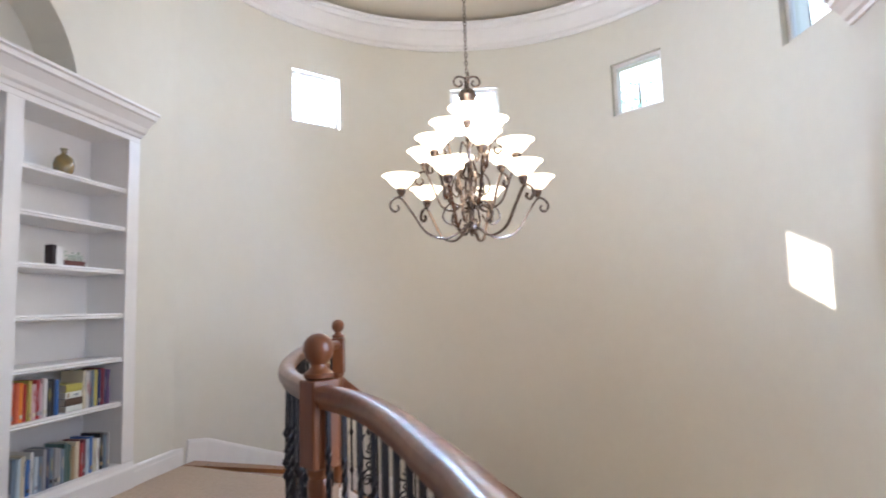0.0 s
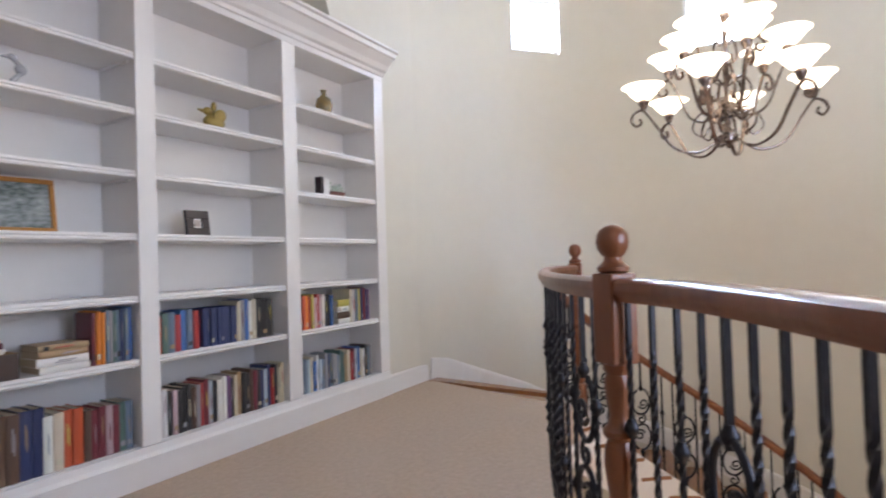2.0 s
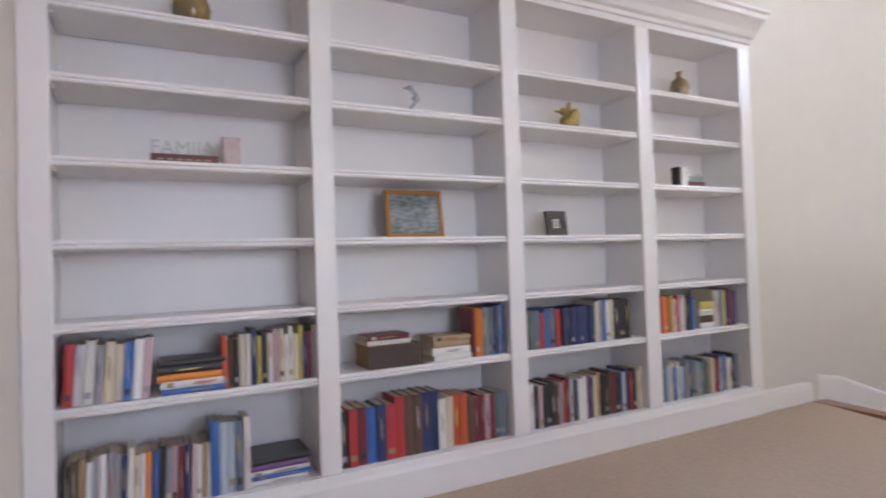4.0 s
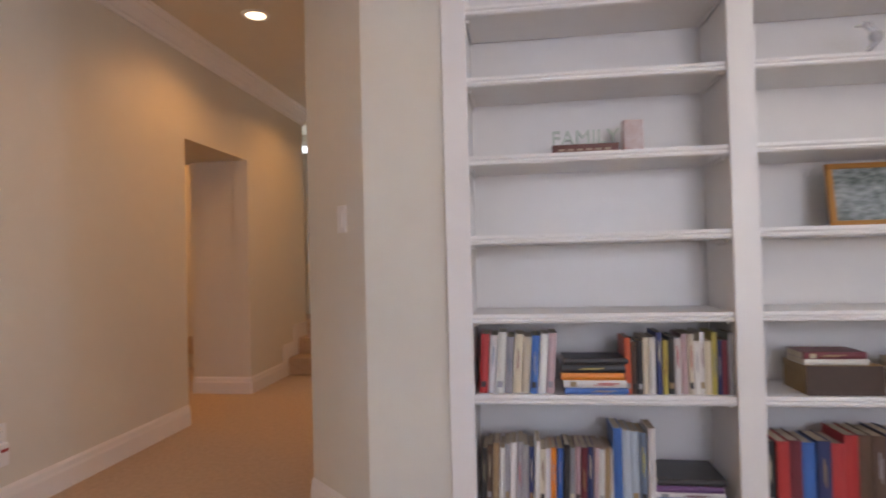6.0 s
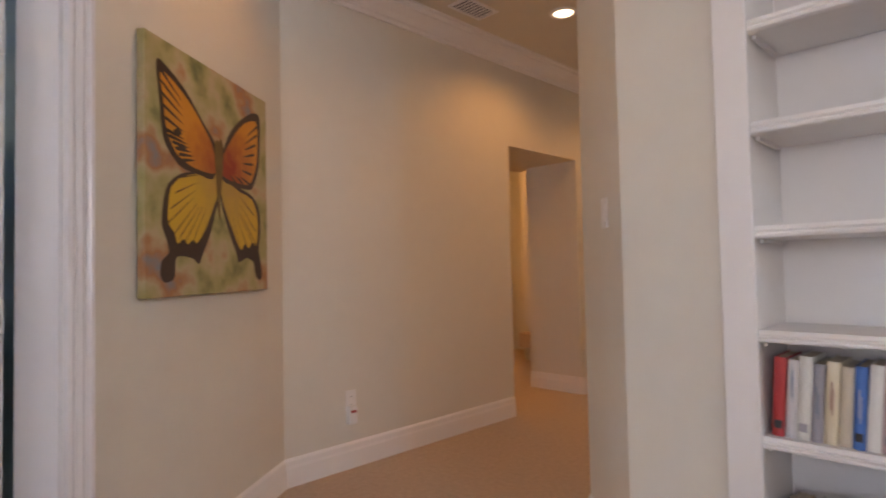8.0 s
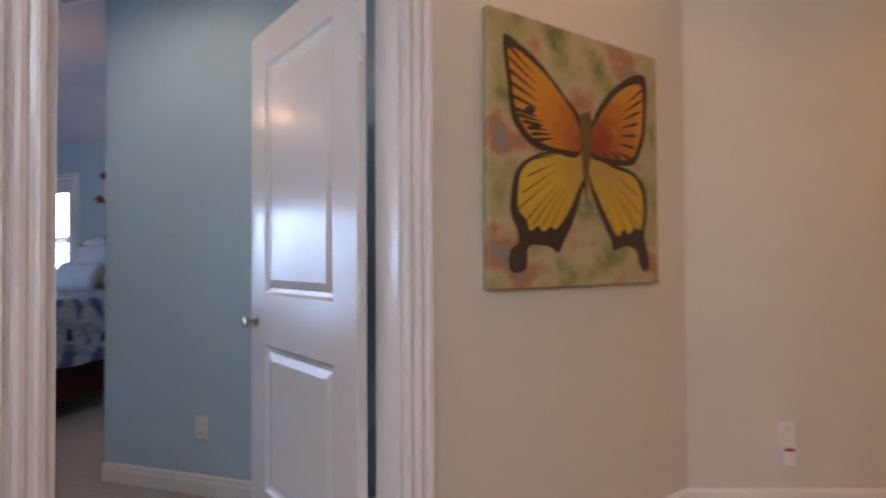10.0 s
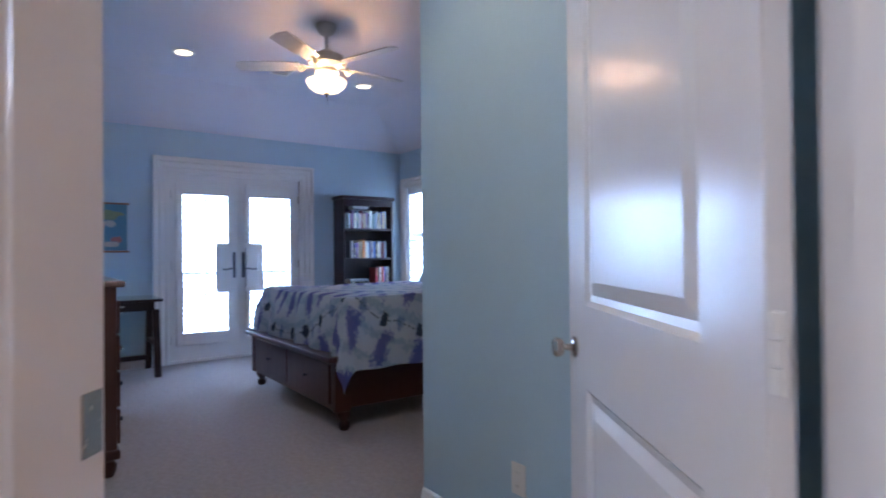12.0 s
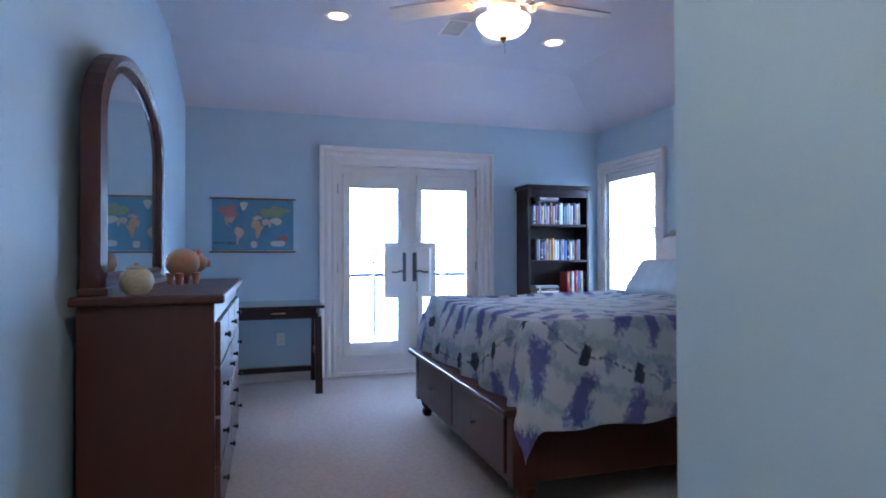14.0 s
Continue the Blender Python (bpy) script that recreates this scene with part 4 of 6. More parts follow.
part("pale_block", boxes((-0.025, 0.025, -0.130, -0.068, 0, 0.125), bevel=0.003), PLASTIC, sign2, "pale printed block")


def picture(name, label, m, w, h, border, frame_mat, art_mat, mat_border=0.0):
    ob = thing(name, label, "picture", m)
    part("frame", boxes((-w / 2, w / 2, -0.012, 0.012, 0, border), (-w / 2, w / 2, -0.012, 0.012, h - border, h), (-w / 2, -w / 2 + border, -0.0118, 0.0118, border, h - border), (w / 2 - border, w / 2, -0.0118, 0.0118, border, h - border), bevel=0.003), frame_mat, ob)
    part("mount", boxes((-w / 2 + border, w / 2 - border, -0.004, 0.008, border, h - border)), WHITE if mat_border else art_mat, ob)
    if mat_border:
        part("print", boxes((-w / 2 + border + mat_border, w / 2 - border - mat_border, -0.006, 0.0, border + mat_border, h - border - mat_border)), art_mat, ob)
    return ob


GILT = material("honey gilt frame", (0.42, 0.19, 0.04), 0.35, 0.3, grain=(30, (0.28, 0.11, 0.02), 0.6, ONE))
LAND = material("painted landscape", (0.035, 0.06, 0.05), 0.6, grain=(24, (0.42, 0.45, 0.46), 1.0, (1, 1, 2.4)), bump=(60, 0.2))
ROSE = material("faded print", (0.5, 0.42, 0.36), 0.7, grain=(16, (0.28, 0.2, 0.17), 0.8, ONE))
picture("framed_landscape", "honey-gold framed landscape painting leaning on a shelf", pose(-2.33, 2.47, SHELF[3], -8, 0, 90) @ pose(0, 0, 0), 0.33, 0.255, 0.022, GILT, LAND)
picture("small_frame", "dark square frame with a tiny print leaning on a shelf", pose(-2.33, 3.41, SHELF[3], -8, 0, 90), 0.155, 0.155, 0.05, ESPRESSO, ROSE, 0.008)

# ---- hall and landing things ----
canv = thing("butterfly_painting", "orange and yellow butterfly painting on a deep canvas", "painting", dm @ pose(0.718, 0.0035, 1.093))
CW, CHH = 0.93, 0.955
MOTTLE = material("mottled canvas", (0.36, 0.27, 0.12), 0.7, grain=(5, (0.20, 0.20, 0.075), 0.9, ONE), bump=(300, 0.3))
_t = MOTTLE.node_tree
_v = _t.nodes.new("ShaderNodeTexNoise")
_v.inputs["Scale"].default_value, _v.inputs["Detail"].default_value = 5.0, 7
_c = _t.nodes.new("ShaderNodeValToRGB")
_c.color_ramp.elements[0].position, _c.color_ramp.elements[0].color = 0.30, (0.12, 0.14, 0.05, 1)
_c.color_ramp.elements[1].position, _c.color_ramp.elements[1].color = 0.72, (0.18, 0.24, 0.28, 1)
for _p, _col in ((0.42, (0.36, 0.32, 0.13, 1)), (0.52, (0.46, 0.37, 0.22, 1)), (0.61, (0.40, 0.19, 0.08, 1))):
    _c.color_ramp.elements.new(_p).color = _col
_tc = _t.nodes.new("ShaderNodeTexCoord")
_t.links.new(_tc.outputs["Object"], _v.inputs[0])
_t.links.new(_v.outputs[0], _c.inputs[0])
_t.links.new(_c.outputs[0], _t.nodes["Principled BSDF"].inputs["Base Color"])
part("canvas", boxes((-CW / 2, CW / 2, 0, 0.032, 0, CHH), bevel=0.004), MOTTLE, canv)
ORANGEW = material("orange wing paint", (0.58, 0.20, 0.012), 0.55, grain=(9, (0.42, 0.055, 0.01), 0.9, ONE), bump=(200, 0.2))
YELLOWW = material("yellow wing paint", (0.56, 0.34, 0.03), 0.55, grain=(9, (0.48, 0.25, 0.015), 0.8, ONE), bump=(200, 0.2))
BODYW = material("olive brown body paint", (0.10, 0.045, 0.015), 0.6, grain=(14, (0.22, 0.15, 0.03), 0.8, ONE), bump=(200, 0.2))
DARKW = material("dark brown wing paint", (0.035, 0.018, 0.012), 0.55, grain=(12, (0.07, 0.035, 0.02), 0.6, ONE), bump=(200, 0.2))


def blush(m, middle, near, far, reach):
    """Brushed tint that deepens towards the insect's body."""
    t = m.node_tree
    tc = t.nodes.new("ShaderNodeTexCoord")
    gap = t.nodes.new("ShaderNodeVectorMath")
    gap.operation = "DISTANCE"
    gap.inputs[1].default_value = middle
    wob = t.nodes.new("ShaderNodeTexNoise")
    wob.inputs["Scale"].default_value, wob.inputs["Detail"].default_value = 22.0, 5
    add = t.nodes.new("ShaderNodeMath")
    add.operation = "MULTIPLY_ADD"
    add.inputs[1].default_value = 0.22
    ramp = t.nodes.new("ShaderNodeMapRange")
    ramp.inputs[1].default_value, ramp.inputs[2].default_value = 0.12 + reach[0], 0.12 + reach[1]
    mix = t.nodes.new("ShaderNodeMix")
    mix.data_type = "RGBA"
    mix.inputs[6].default_value, mix.inputs[7].default_value = (*near, 1), (*far, 1)
    t.links.new(tc.outputs["Object"], gap.inputs[0]), t.links.new(tc.outputs["Object"], wob.inputs["Vector"])
    t.links.new(wob.outputs[0], add.inputs[0]), t.links.new(gap.outputs["Value"], add.inputs[2])
    t.links.new(add.outputs[0], ramp.inputs[0]), t.links.new(ramp.outputs[0], mix.inputs[0])
    t.links.new(mix.outputs[2], t.nodes["Principled BSDF"].inputs["Base Color"])


blush(ORANGEW, (-0.07, 0.033, 0.52), (0.28, 0.028, 0.008), (0.60, 0.24, 0.018), (0.04, 0.30))
blush(YELLOWW, (-0.07, 0.033, 0.50), (0.42, 0.27, 0.05), (0.60, 0.36, 0.025), (0.05, 0.30))


def flat_shape(points, y0, y1):
    pts = smooth_curve([(x, 0, z) for x, z in points], 5, closed=True)
    bm = bmesh.new()
    a = [bm.verts.new((p.x, y1, p.z)) for p in pts]
    b = [bm.verts.new((p.x, y0, p.z)) for p in pts]
    bm.faces.new(a)
    for i in range(len(a)):
        bm.faces.new((a[i], b[i], b[(i + 1) % len(a)], a[(i + 1) % len(a)]))
    bmesh.ops.recalc_face_normals(bm, faces=bm.faces[:])
    bmesh.ops.triangulate(bm, faces=[f for f in bm.faces if len(f.verts) > 4])
    return bm


# wings in canvas units: 0..1 to the viewer's right, 0..1 up; the wall's x runs to the viewer's left
UPPER = [(0.07, 0.9), (0.13, 0.9), (0.26, 0.84), (0.39, 0.74), (0.47, 0.68), (0.49, 0.62), (0.47, 0.51), (0.34, 0.51), (0.23, 0.52), (0.16, 0.56), (0.11, 0.62), (0.09, 0.74)]
UPPER_R = [(0.55, 0.64), (0.62, 0.75), (0.73, 0.84), (0.85, 0.9), (0.92, 0.89), (0.92, 0.75), (0.9, 0.62), (0.84, 0.52), (0.78, 0.5), (0.66, 0.5), (0.54, 0.52)]
LOWER = [(0.49, 0.53), (0.34, 0.52), (0.22, 0.49), (0.14, 0.44), (0.11, 0.37), (0.1, 0.28), (0.13, 0.22), (0.14, 0.17), (0.1, 0.14), (0.09, 0.09), (0.11, 0.06), (0.15, 0.06), (0.18, 0.08), (0.19, 0.15), (0.24, 0.16), (0.31, 0.15), (0.35, 0.13), (0.38, 0.17), (0.44, 0.26), (0.48, 0.35), (0.51, 0.43)]
LOWER_R = [(0.53, 0.53), (0.7, 0.5), (0.84, 0.47), (0.91, 0.4), (0.92, 0.3), (0.9, 0.21), (0.92, 0.14), (0.93, 0.07), (0.9, 0.05), (0.86, 0.08), (0.84, 0.14), (0.77, 0.16), (0.69, 0.14), (0.67, 0.18), (0.62, 0.25), (0.56, 0.35), (0.53, 0.43)]
UPPER_IN = [(0.1, 0.87), (0.25, 0.82), (0.38, 0.73), (0.46, 0.65), (0.49, 0.54), (0.34, 0.53), (0.24, 0.55), (0.18, 0.58), (0.13, 0.65), (0.11, 0.76)]
UPPER_R_IN = [(0.55, 0.62), (0.65, 0.74), (0.75, 0.82), (0.85, 0.86), (0.89, 0.84), (0.89, 0.7), (0.86, 0.6), (0.8, 0.53), (0.66, 0.52), (0.54, 0.54)]
LOWER_IN = [(0.5, 0.53), (0.34, 0.51), (0.23, 0.48), (0.16, 0.43), (0.14, 0.36), (0.14, 0.29), (0.18, 0.25), (0.2, 0.21), (0.24, 0.23), (0.27, 0.21), (0.31, 0.23), (0.34, 0.22), (0.41, 0.29), (0.46, 0.37), (0.5, 0.44)]
LOWER_R_IN = [(0.53, 0.52), (0.7, 0.48), (0.82, 0.46), (0.88, 0.39), (0.89, 0.3), (0.87, 0.23), (0.83, 0.24), (0.79, 0.21), (0.75, 0.23), (0.71, 0.2), (0.65, 0.27), (0.59, 0.35), (0.54, 0.43)]
BODY = [(0.48, 0.66), (0.5, 0.69), (0.52, 0.68), (0.53, 0.7), (0.55, 0.67), (0.55, 0.6), (0.54, 0.51), (0.52, 0.41), (0.52, 0.33), (0.5, 0.41), (0.49, 0.51), (0.48, 0.59)]


def painted(name, points, y0, y1, mat):
    part(name, flat_shape([((0.5 - x) * CW, z * CHH) for x, z in points], y0, y1), mat, canv)


for border, field, mat in ((LOWER, LOWER_IN, YELLOWW), (LOWER_R, LOWER_R_IN, YELLOWW), (UPPER, UPPER_IN, ORANGEW), (UPPER_R, UPPER_R_IN, ORANGEW)):
    painted("wing_border", border, 0.0315, 0.0326 if mat is YELLOWW else 0.0334, DARKW)
    painted("wing", field, 0.0320, 0.0330 if mat is YELLOWW else 0.0338, mat)
painted("body", BODY, 0.0315, 0.0346, BODYW)


def strokes(ends, fan, reach, thick, y):
    """Tapered veins that run in from the wing's edge towards the body."""
    for ex, ez in ends:
        x0, z0 = fan[0] + (ex - fan[0]) * reach, fan[1] + (ez - fan[1]) * reach
        painted("wing_vein", [(ex, ez + thick), (x0, z0), (ex, ez - thick)], y - 0.0006, y, DARKW)


def between(a, b, n):
    return [(a[0] + (b[0] - a[0]) * k / (n - 1), a[1] + (b[1] - a[1]) * k / (n - 1)) for k in range(n)]


BX, BZ = BODY[5][0] - 0.02, BODY[5][1]
strokes(between(UPPER_IN[0], UPPER_IN[8], 6) + between(UPPER_IN[8], UPPER_IN[6], 6), (BX, BZ), 0.70, 0.007, 0.0342)
strokes(between(UPPER_R_IN[4], UPPER_R_IN[7], 7) + between(UPPER_R_IN[7], UPPER_R_IN[8], 3), (BX, BZ), 0.66, 0.007, 0.0342)
strokes(between(LOWER_IN[2], LOWER_IN[5], 4) + between(LOWER_IN[6], LOWER_IN[10], 4), (BX, BZ - 0.05), 0.55, 0.003, 0.0334)
strokes(between(LOWER_R_IN[2], LOWER_R_IN[5], 4) + between(LOWER_R_IN[6], LOWER_R_IN[9], 3), (BX, BZ - 0.05), 0.55, 0.003, 0.0334)
for x, z in ((UPPER_IN[8][0] + 0.07, UPPER_IN[8][1] + 0.005), (UPPER_IN[7][0] + 0.05, UPPER_IN[7][1] + 0.02)):
    painted("wing_spot", [(x - 0.028, z), (x, z + 0.016), (x + 0.03, z + 0.002), (x, z - 0.014)], 0.0337, 0.0344, DARKW)


def wall_plate(name, label, m, w=0.075, h=0.12, rocker=True):
    ob = thing(name, label, "switch" if rocker else "outlet", m)
    part("plate", boxes((-w / 2, w / 2, -0.006, 0, -h / 2, h / 2), bevel=0.002), PLASTIC, ob)
    if rocker:
        part("rocker", boxes((-0.017, 0.017, -0.010, -0.006, -0.033, 0.033), bevel=0.0015), PLASTIC, ob)
    else:
        for z in (-0.025, 0.025):
            part("socket", boxes((-0.016, 0.016, -0.008, -0.006, z - 0.014, z + 0.014), bevel=0.001), WHITE, ob)
            for x in (-0.006, 0.006):
                part("slot", boxes((x - 0.001, x + 0.001, -0.0084, -0.0079, z - 0.005, z + 0.005)), DARKKNOB, ob)
    return ob


cm, cl = along((-2.565, 0.06), (-2.2, 0.44))
wall_plate("light_switch", "white rocker light switch on the angled wall", cm @ pose(0.34, 0, 1.385))
wall_plate("hall_outlet", "white wall outlet low on the hall wall", pose(-2.317, -1.41, 0.40, 0, 0, 180), rocker=False)
nl = thing("night_light", "white plug-in night light with a red lamp", "night light", pose(-2.317, -1.418, 0.33, 0, 0, 180))
part("body", boxes((-0.03, 0.03, -0.04, 0, -0.07, 0.04), bevel=0.008), PLASTIC, nl)
part("red_lens", boxes((-0.02, 0.02, -0.043, -0.038, -0.0, 0.014)), material("red lens", (0.35, 0.02, 0.02), 0.3), nl)
wall_plate("bedroom_outlet", "white wall outlet on the aqua wall by the door", BED @ pose(0.95, -1.5, 0.34, 0, 0, 180), rocker=False)
wall_plate("bedroom_outlet", "white wall outlet on the aqua wall under the desk", BED @ pose(6.24, -0.70, 0.40, 0, 0, -90), rocker=False)
wall_plate("bedroom_outlet", "white wall outlet on the aqua wall by the dresser", BED @ pose(1.98, 0.15, 0.42, 0, 0, 0), rocker=False)


def can_light(m, label):
    ob = thing("ceiling_light", label, "ceiling light", m)
    part("trim_ring", lathe([(0.065, 0.004), (0.07, -0.006), (0.095, -0.004), (0.098, 0.004)], 28), PLASTIC, ob, smooth=True)
    part("lens", lathe([(0.0, -0.001), (0.066, 0.0)], 28), CANLIT, ob)
    return ob


# only the first can is real; the other two are added for warm fill
for x, y in ((-3.68, -0.72), (-5.4, -0.62), (-1.45, -0.5)):
    can_light(pose(x, y, 2.947), "lit recessed can light in the hall ceiling, one real and two added")
    lamp("hall_can_and_fill", "SPOT", pose(x, y, 2.92), HALLCAN * (0.55 if x > -2 else 1.0), WARM, radius=0.07, spot=150)

# tall window behind the walker, added out of view to light the shelves
ew = thing("window_landing", "tall white-framed window over the stair well, added unseen for fill light", "window", pose(2.59, 2.5, 1.6, 0, 0, 90), kind="structure")
part("window_frame", boxes((-0.9, -0.84, -0.04, 0.04, -0.9, 0.9), (0.84, 0.9, -0.04, 0.04, -0.9, 0.9), (-0.84, 0.84, -0.04, 0.04, -0.9, -0.84), (-0.84, 0.84, -0.04, 0.04, 0.84, 0.9), (-0.02, 0.02, -0.03, 0.03, -0.84, 0.84)), WHITE, ew)
# fill light set in the invented window
lamp("landing_fill", "AREA", look((2.64, 2.5, 1.6), (0, 2.5, 1.5)), LANDINGFILL, (0.66, 0.70, 0.90), size=1.65, size_y=1.65)
for w in WIN[:2]:
    c, s_ = math.cos(radians(w)), math.sin(radians(w))
    lamp("rotunda_daylight", "AREA", look((CX + (R + 0.15) * c, CY + (R + 0.15) * s_, 3.665), (CX, CY, 2.9)), ROTUNDADAY, (0.55, 0.73, 1.0), size=0.5)
structure("backdrop_sky", boxes((-9, 16, 17, 17.05, -3.1, 17)), DAYLIT, "bright sky outside the rotunda windows", "backdrop")
structure("ground", boxes((-90, 90, -90, 90, -3.4, -3.12)), material("lawn", (0.07, 0.10, 0.035), 0.9, grain=(30, (0.10, 0.09, 0.045), 0.7, ONE), bump=(60, 0.6)), "green lawn round the house", "ground")
LEAF_GREEN = material("sunlit leaves", (0.10, 0.24, 0.14), 0.5, grain=(6, (0.06, 0.15, 0.10), 0.8, ONE))
_t = LEAF_GREEN.node_tree
_glow, _both = _t.nodes.new("ShaderNodeBsdfTranslucent"), _t.nodes.new("ShaderNodeMixShader")
_glow.inputs[0].default_value, _both.inputs[0].default_value = (0.42, 0.80, 0.66, 1), 0.65
_t.links.new(_t.nodes["Principled BSDF"].outputs[0], _both.inputs[1]), _t.links.new(_glow.outputs[0], _both.inputs[2])
_t.links.new(_both.outputs[0], _t.nodes["Material Output"].inputs[0])
BARK = material("grey bark", (0.16, 0.13, 0.10), 0.9, grain=(20, (0.09, 0.07, 0.05), 0.8, (1, 1, 0.2)), bump=(30, 0.7))


def tree(x, y, height, spread, seed):
    """A tapered trunk with limbs, and a crown of many loose leaves with gaps."""
    pick = random.Random(seed)
    ob = thing("tree", "leafy green garden tree outside the rotunda windows", "tree", pose(x, y, -3.13))
    part("trunk", lathe([(0.17, 0.0), (0.13, 0.4), (0.10, height * 0.35), (0.06, height * 0.7), (0.015, height * 0.93)], 12), BARK, ob, smooth=True)
    crown, tips = bmesh.new(), []
    for k in range(14):
        a, z0 = k * 2.4 + pick.uniform(-0.3, 0.3), height * pick.uniform(0.38, 0.8)
        reach = spread * pick.uniform(0.6, 1.0) * (1.15 - 0.5 * z0 / height)
        tip = Vector((reach * math.cos(a), reach * math.sin(a), z0 + reach * pick.uniform(0.35, 0.8)))
        mid = Vector((tip.x * 0.5, tip.y * 0.5, z0 + (tip.z - z0) * 0.35))
        part("limb", sweep(smooth_curve([(0, 0, z0), mid, tip], 4), disc(0.022, 6)), BARK, ob)
        tips += [tip, mid.lerp(tip, 0.55), mid]
    for tip in tips + [Vector((0, 0, height * 0.93))]:
        for k in range(110):
            c = tip + Vector((pick.gauss(0, 0.24), pick.gauss(0, 0.24), pick.gauss(0, 0.20)))
            m = Matrix.Translation(c) @ pose(0, 0, 0, pick.uniform(-70, 70), pick.uniform(-50, 50), pick.uniform(0, 360))
            l = pick.uniform(0.035, 0.06)
            crown.faces.new([crown.verts.new(m @ Vector(q)) for q in ((-l, 0, 0), (0, -l * 0.45, l * 0.12), (l, 0, 0), (0, l * 0.45, l * 0.12))])
    part("crown", crown, LEAF_GREEN, ob)
    return ob


tree(2.7, 11.6, 8.9, 1.5, 3)
tree(4.7, 9.7, 9.5, 1.6, 8)

# ---- side room glimpsed through the opening ----
sc = thing("wooden_cabinet", "warm brown wooden cabinet in the side room", "cabinet", pose(-5.6, -4.15, 0))
part("body", boxes((-0.9, 0.9, -0.28, 0.25, 0.06, 0.9), bevel=0.006), TREAD, sc)
part("plinth", boxes((-0.86, 0.86, -0.26, 0.22, 0.0, 0.06)), TREAD, sc)
part("top", boxes((-0.93, 0.93, -0.3, 0.28, 0.9, 0.94), bevel=0.006), material("dark stone top", (0.08, 0.05, 0.04), 0.25, grain=(30, (0.15, 0.1, 0.08), 0.7, ONE)), sc)
for k in range(3):
    dd = part("door", boxes((-0.88 + 0.595 * k, -0.31 + 0.595 * k, 0.25, 0.27, 0.1, 0.86), bevel=0.004), TREAD, sc)
    part("knob", boxes((-0.36 + 0.595 * k, -0.34 + 0.595 * k, 0.27, 0.29, 0.5, 0.52)), DARKKNOB, dd)
sw_ = thing("window_side_room", "window with white blinds in the side room", "window", pose(-5.4, -4.49, 1.7), kind="structure")
part("window_frame", boxes((-0.9, -0.83, 0, 0.05, -0.55, 0.55), (0.83, 0.9, 0, 0.05, -0.55, 0.55), (-0.83, 0.83, 0, 0.05, 0.48, 0.55), (-0.83, 0.83, 0, 0.05, -0.55, -0.48)), WHITE, sw_)
bl = mesh_of("blind_slat", boxes((-0.83, 0.83, 0.01, 0.035, -0.003, 0.003)), WHITE)
for k in range(24):
    ob = new("blind_slat", bl)
    ob.parent = sw_
    ob.matrix_basis = pose(0, 0, -0.46 + 0.04 * k)
part("pane", boxes((-0.83, 0.83, 0.0, 0.004, -0.48, 0.48)), DAYLIT, sw_)

# ---- bedroom door, open ----
HINGE = Vector(HC) + UD * (DOOR0 + 0.045) + ND * 0.155
DW, DH, DT = 0.955, 2.178, 0.035
door = thing("bedroom_door", "open glossy white two-panel door with a nickel knob", "door", pose(HINGE.x, HINGE.y, 0.012, 0, 0, -51.0))


def panel_door():
    """Leaf with two sunk, raised-field panels on the face y>0 and plain back."""
    st, spans = 0.165, []
    rails = [(0.0, 0.205), (0.825, 1.04), (DH - 0.15, DH)]
    spans = [(0, st, 0, DT, 0, DH), (DW - st, DW, 0, DT, 0, DH)] + [(st, DW - st, 0, DT, a, b) for a, b in rails]
    bm = boxes(*spans)
    for z0, z1 in ((0.205, 0.825), (1.04, DH - 0.15)):
        for face in (0, 1):
            steps = [(0.0, 0.0), (0.012, 0.009), (0.028, 0.011), (0.062, 0.003), (0.07, 0.003)]
            rings = []
            for inset, depth in steps:
                y = DT - depth if face else depth
                rings.append([bm.verts.new(p) for p in ((st + inset, y, z0 + inset), (DW - st - inset, y, z0 + inset), (DW - st - inset, y, z1 - inset), (st + inset, y, z1 - inset))])
            for a, b in zip(rings, rings[1:]):
                for k in range(4):
                    f = (a[k], a[(k + 1) % 4], b[(k + 1) % 4], b[k])
                    bm.faces.new(f if face else f[::-1])
            bm.faces.new(rings[-1] if face else rings[-1][::-1])
    bmesh.ops.recalc_face_normals(bm, faces=bm.faces[:])
    return bm


part("leaf", panel_door(), GLOSS, door)
for side in (1, -1):
    y = DT if side > 0 else 0.0
    kn = part("knob", lathe([(0.028, 0.0), (0.03, 0.004), (0.026, 0.008), (0.01, 0.012), (0.009, 0.03), (0.02, 0.036), (0.027, 0.045), (0.027, 0.056), (0.02, 0.063), (0.0, 0.065)], 24, pose(0, 0, 0, -90 * side, 0, 0)), NICKEL, door, "brushed nickel knob", True, pose(DW - 0.065, y, 0.918))
for z in (0.25, 1.055, 1.862):
    h = part("hinge", boxes((-0.024, 0.0, DT - 0.012, DT - 0.009, z - 0.05, z + 0.05)), WHITE, door, "white painted hinge")
    for q in range(3):
        part("knuckle", lathe([(0.0, 0.0), (0.006, 0.0), (0.006, 0.03), (0.0, 0.03)], 10, pose(-0.012, DT - 0.004, z - 0.048 + 0.033 * q)), WHITE, h)
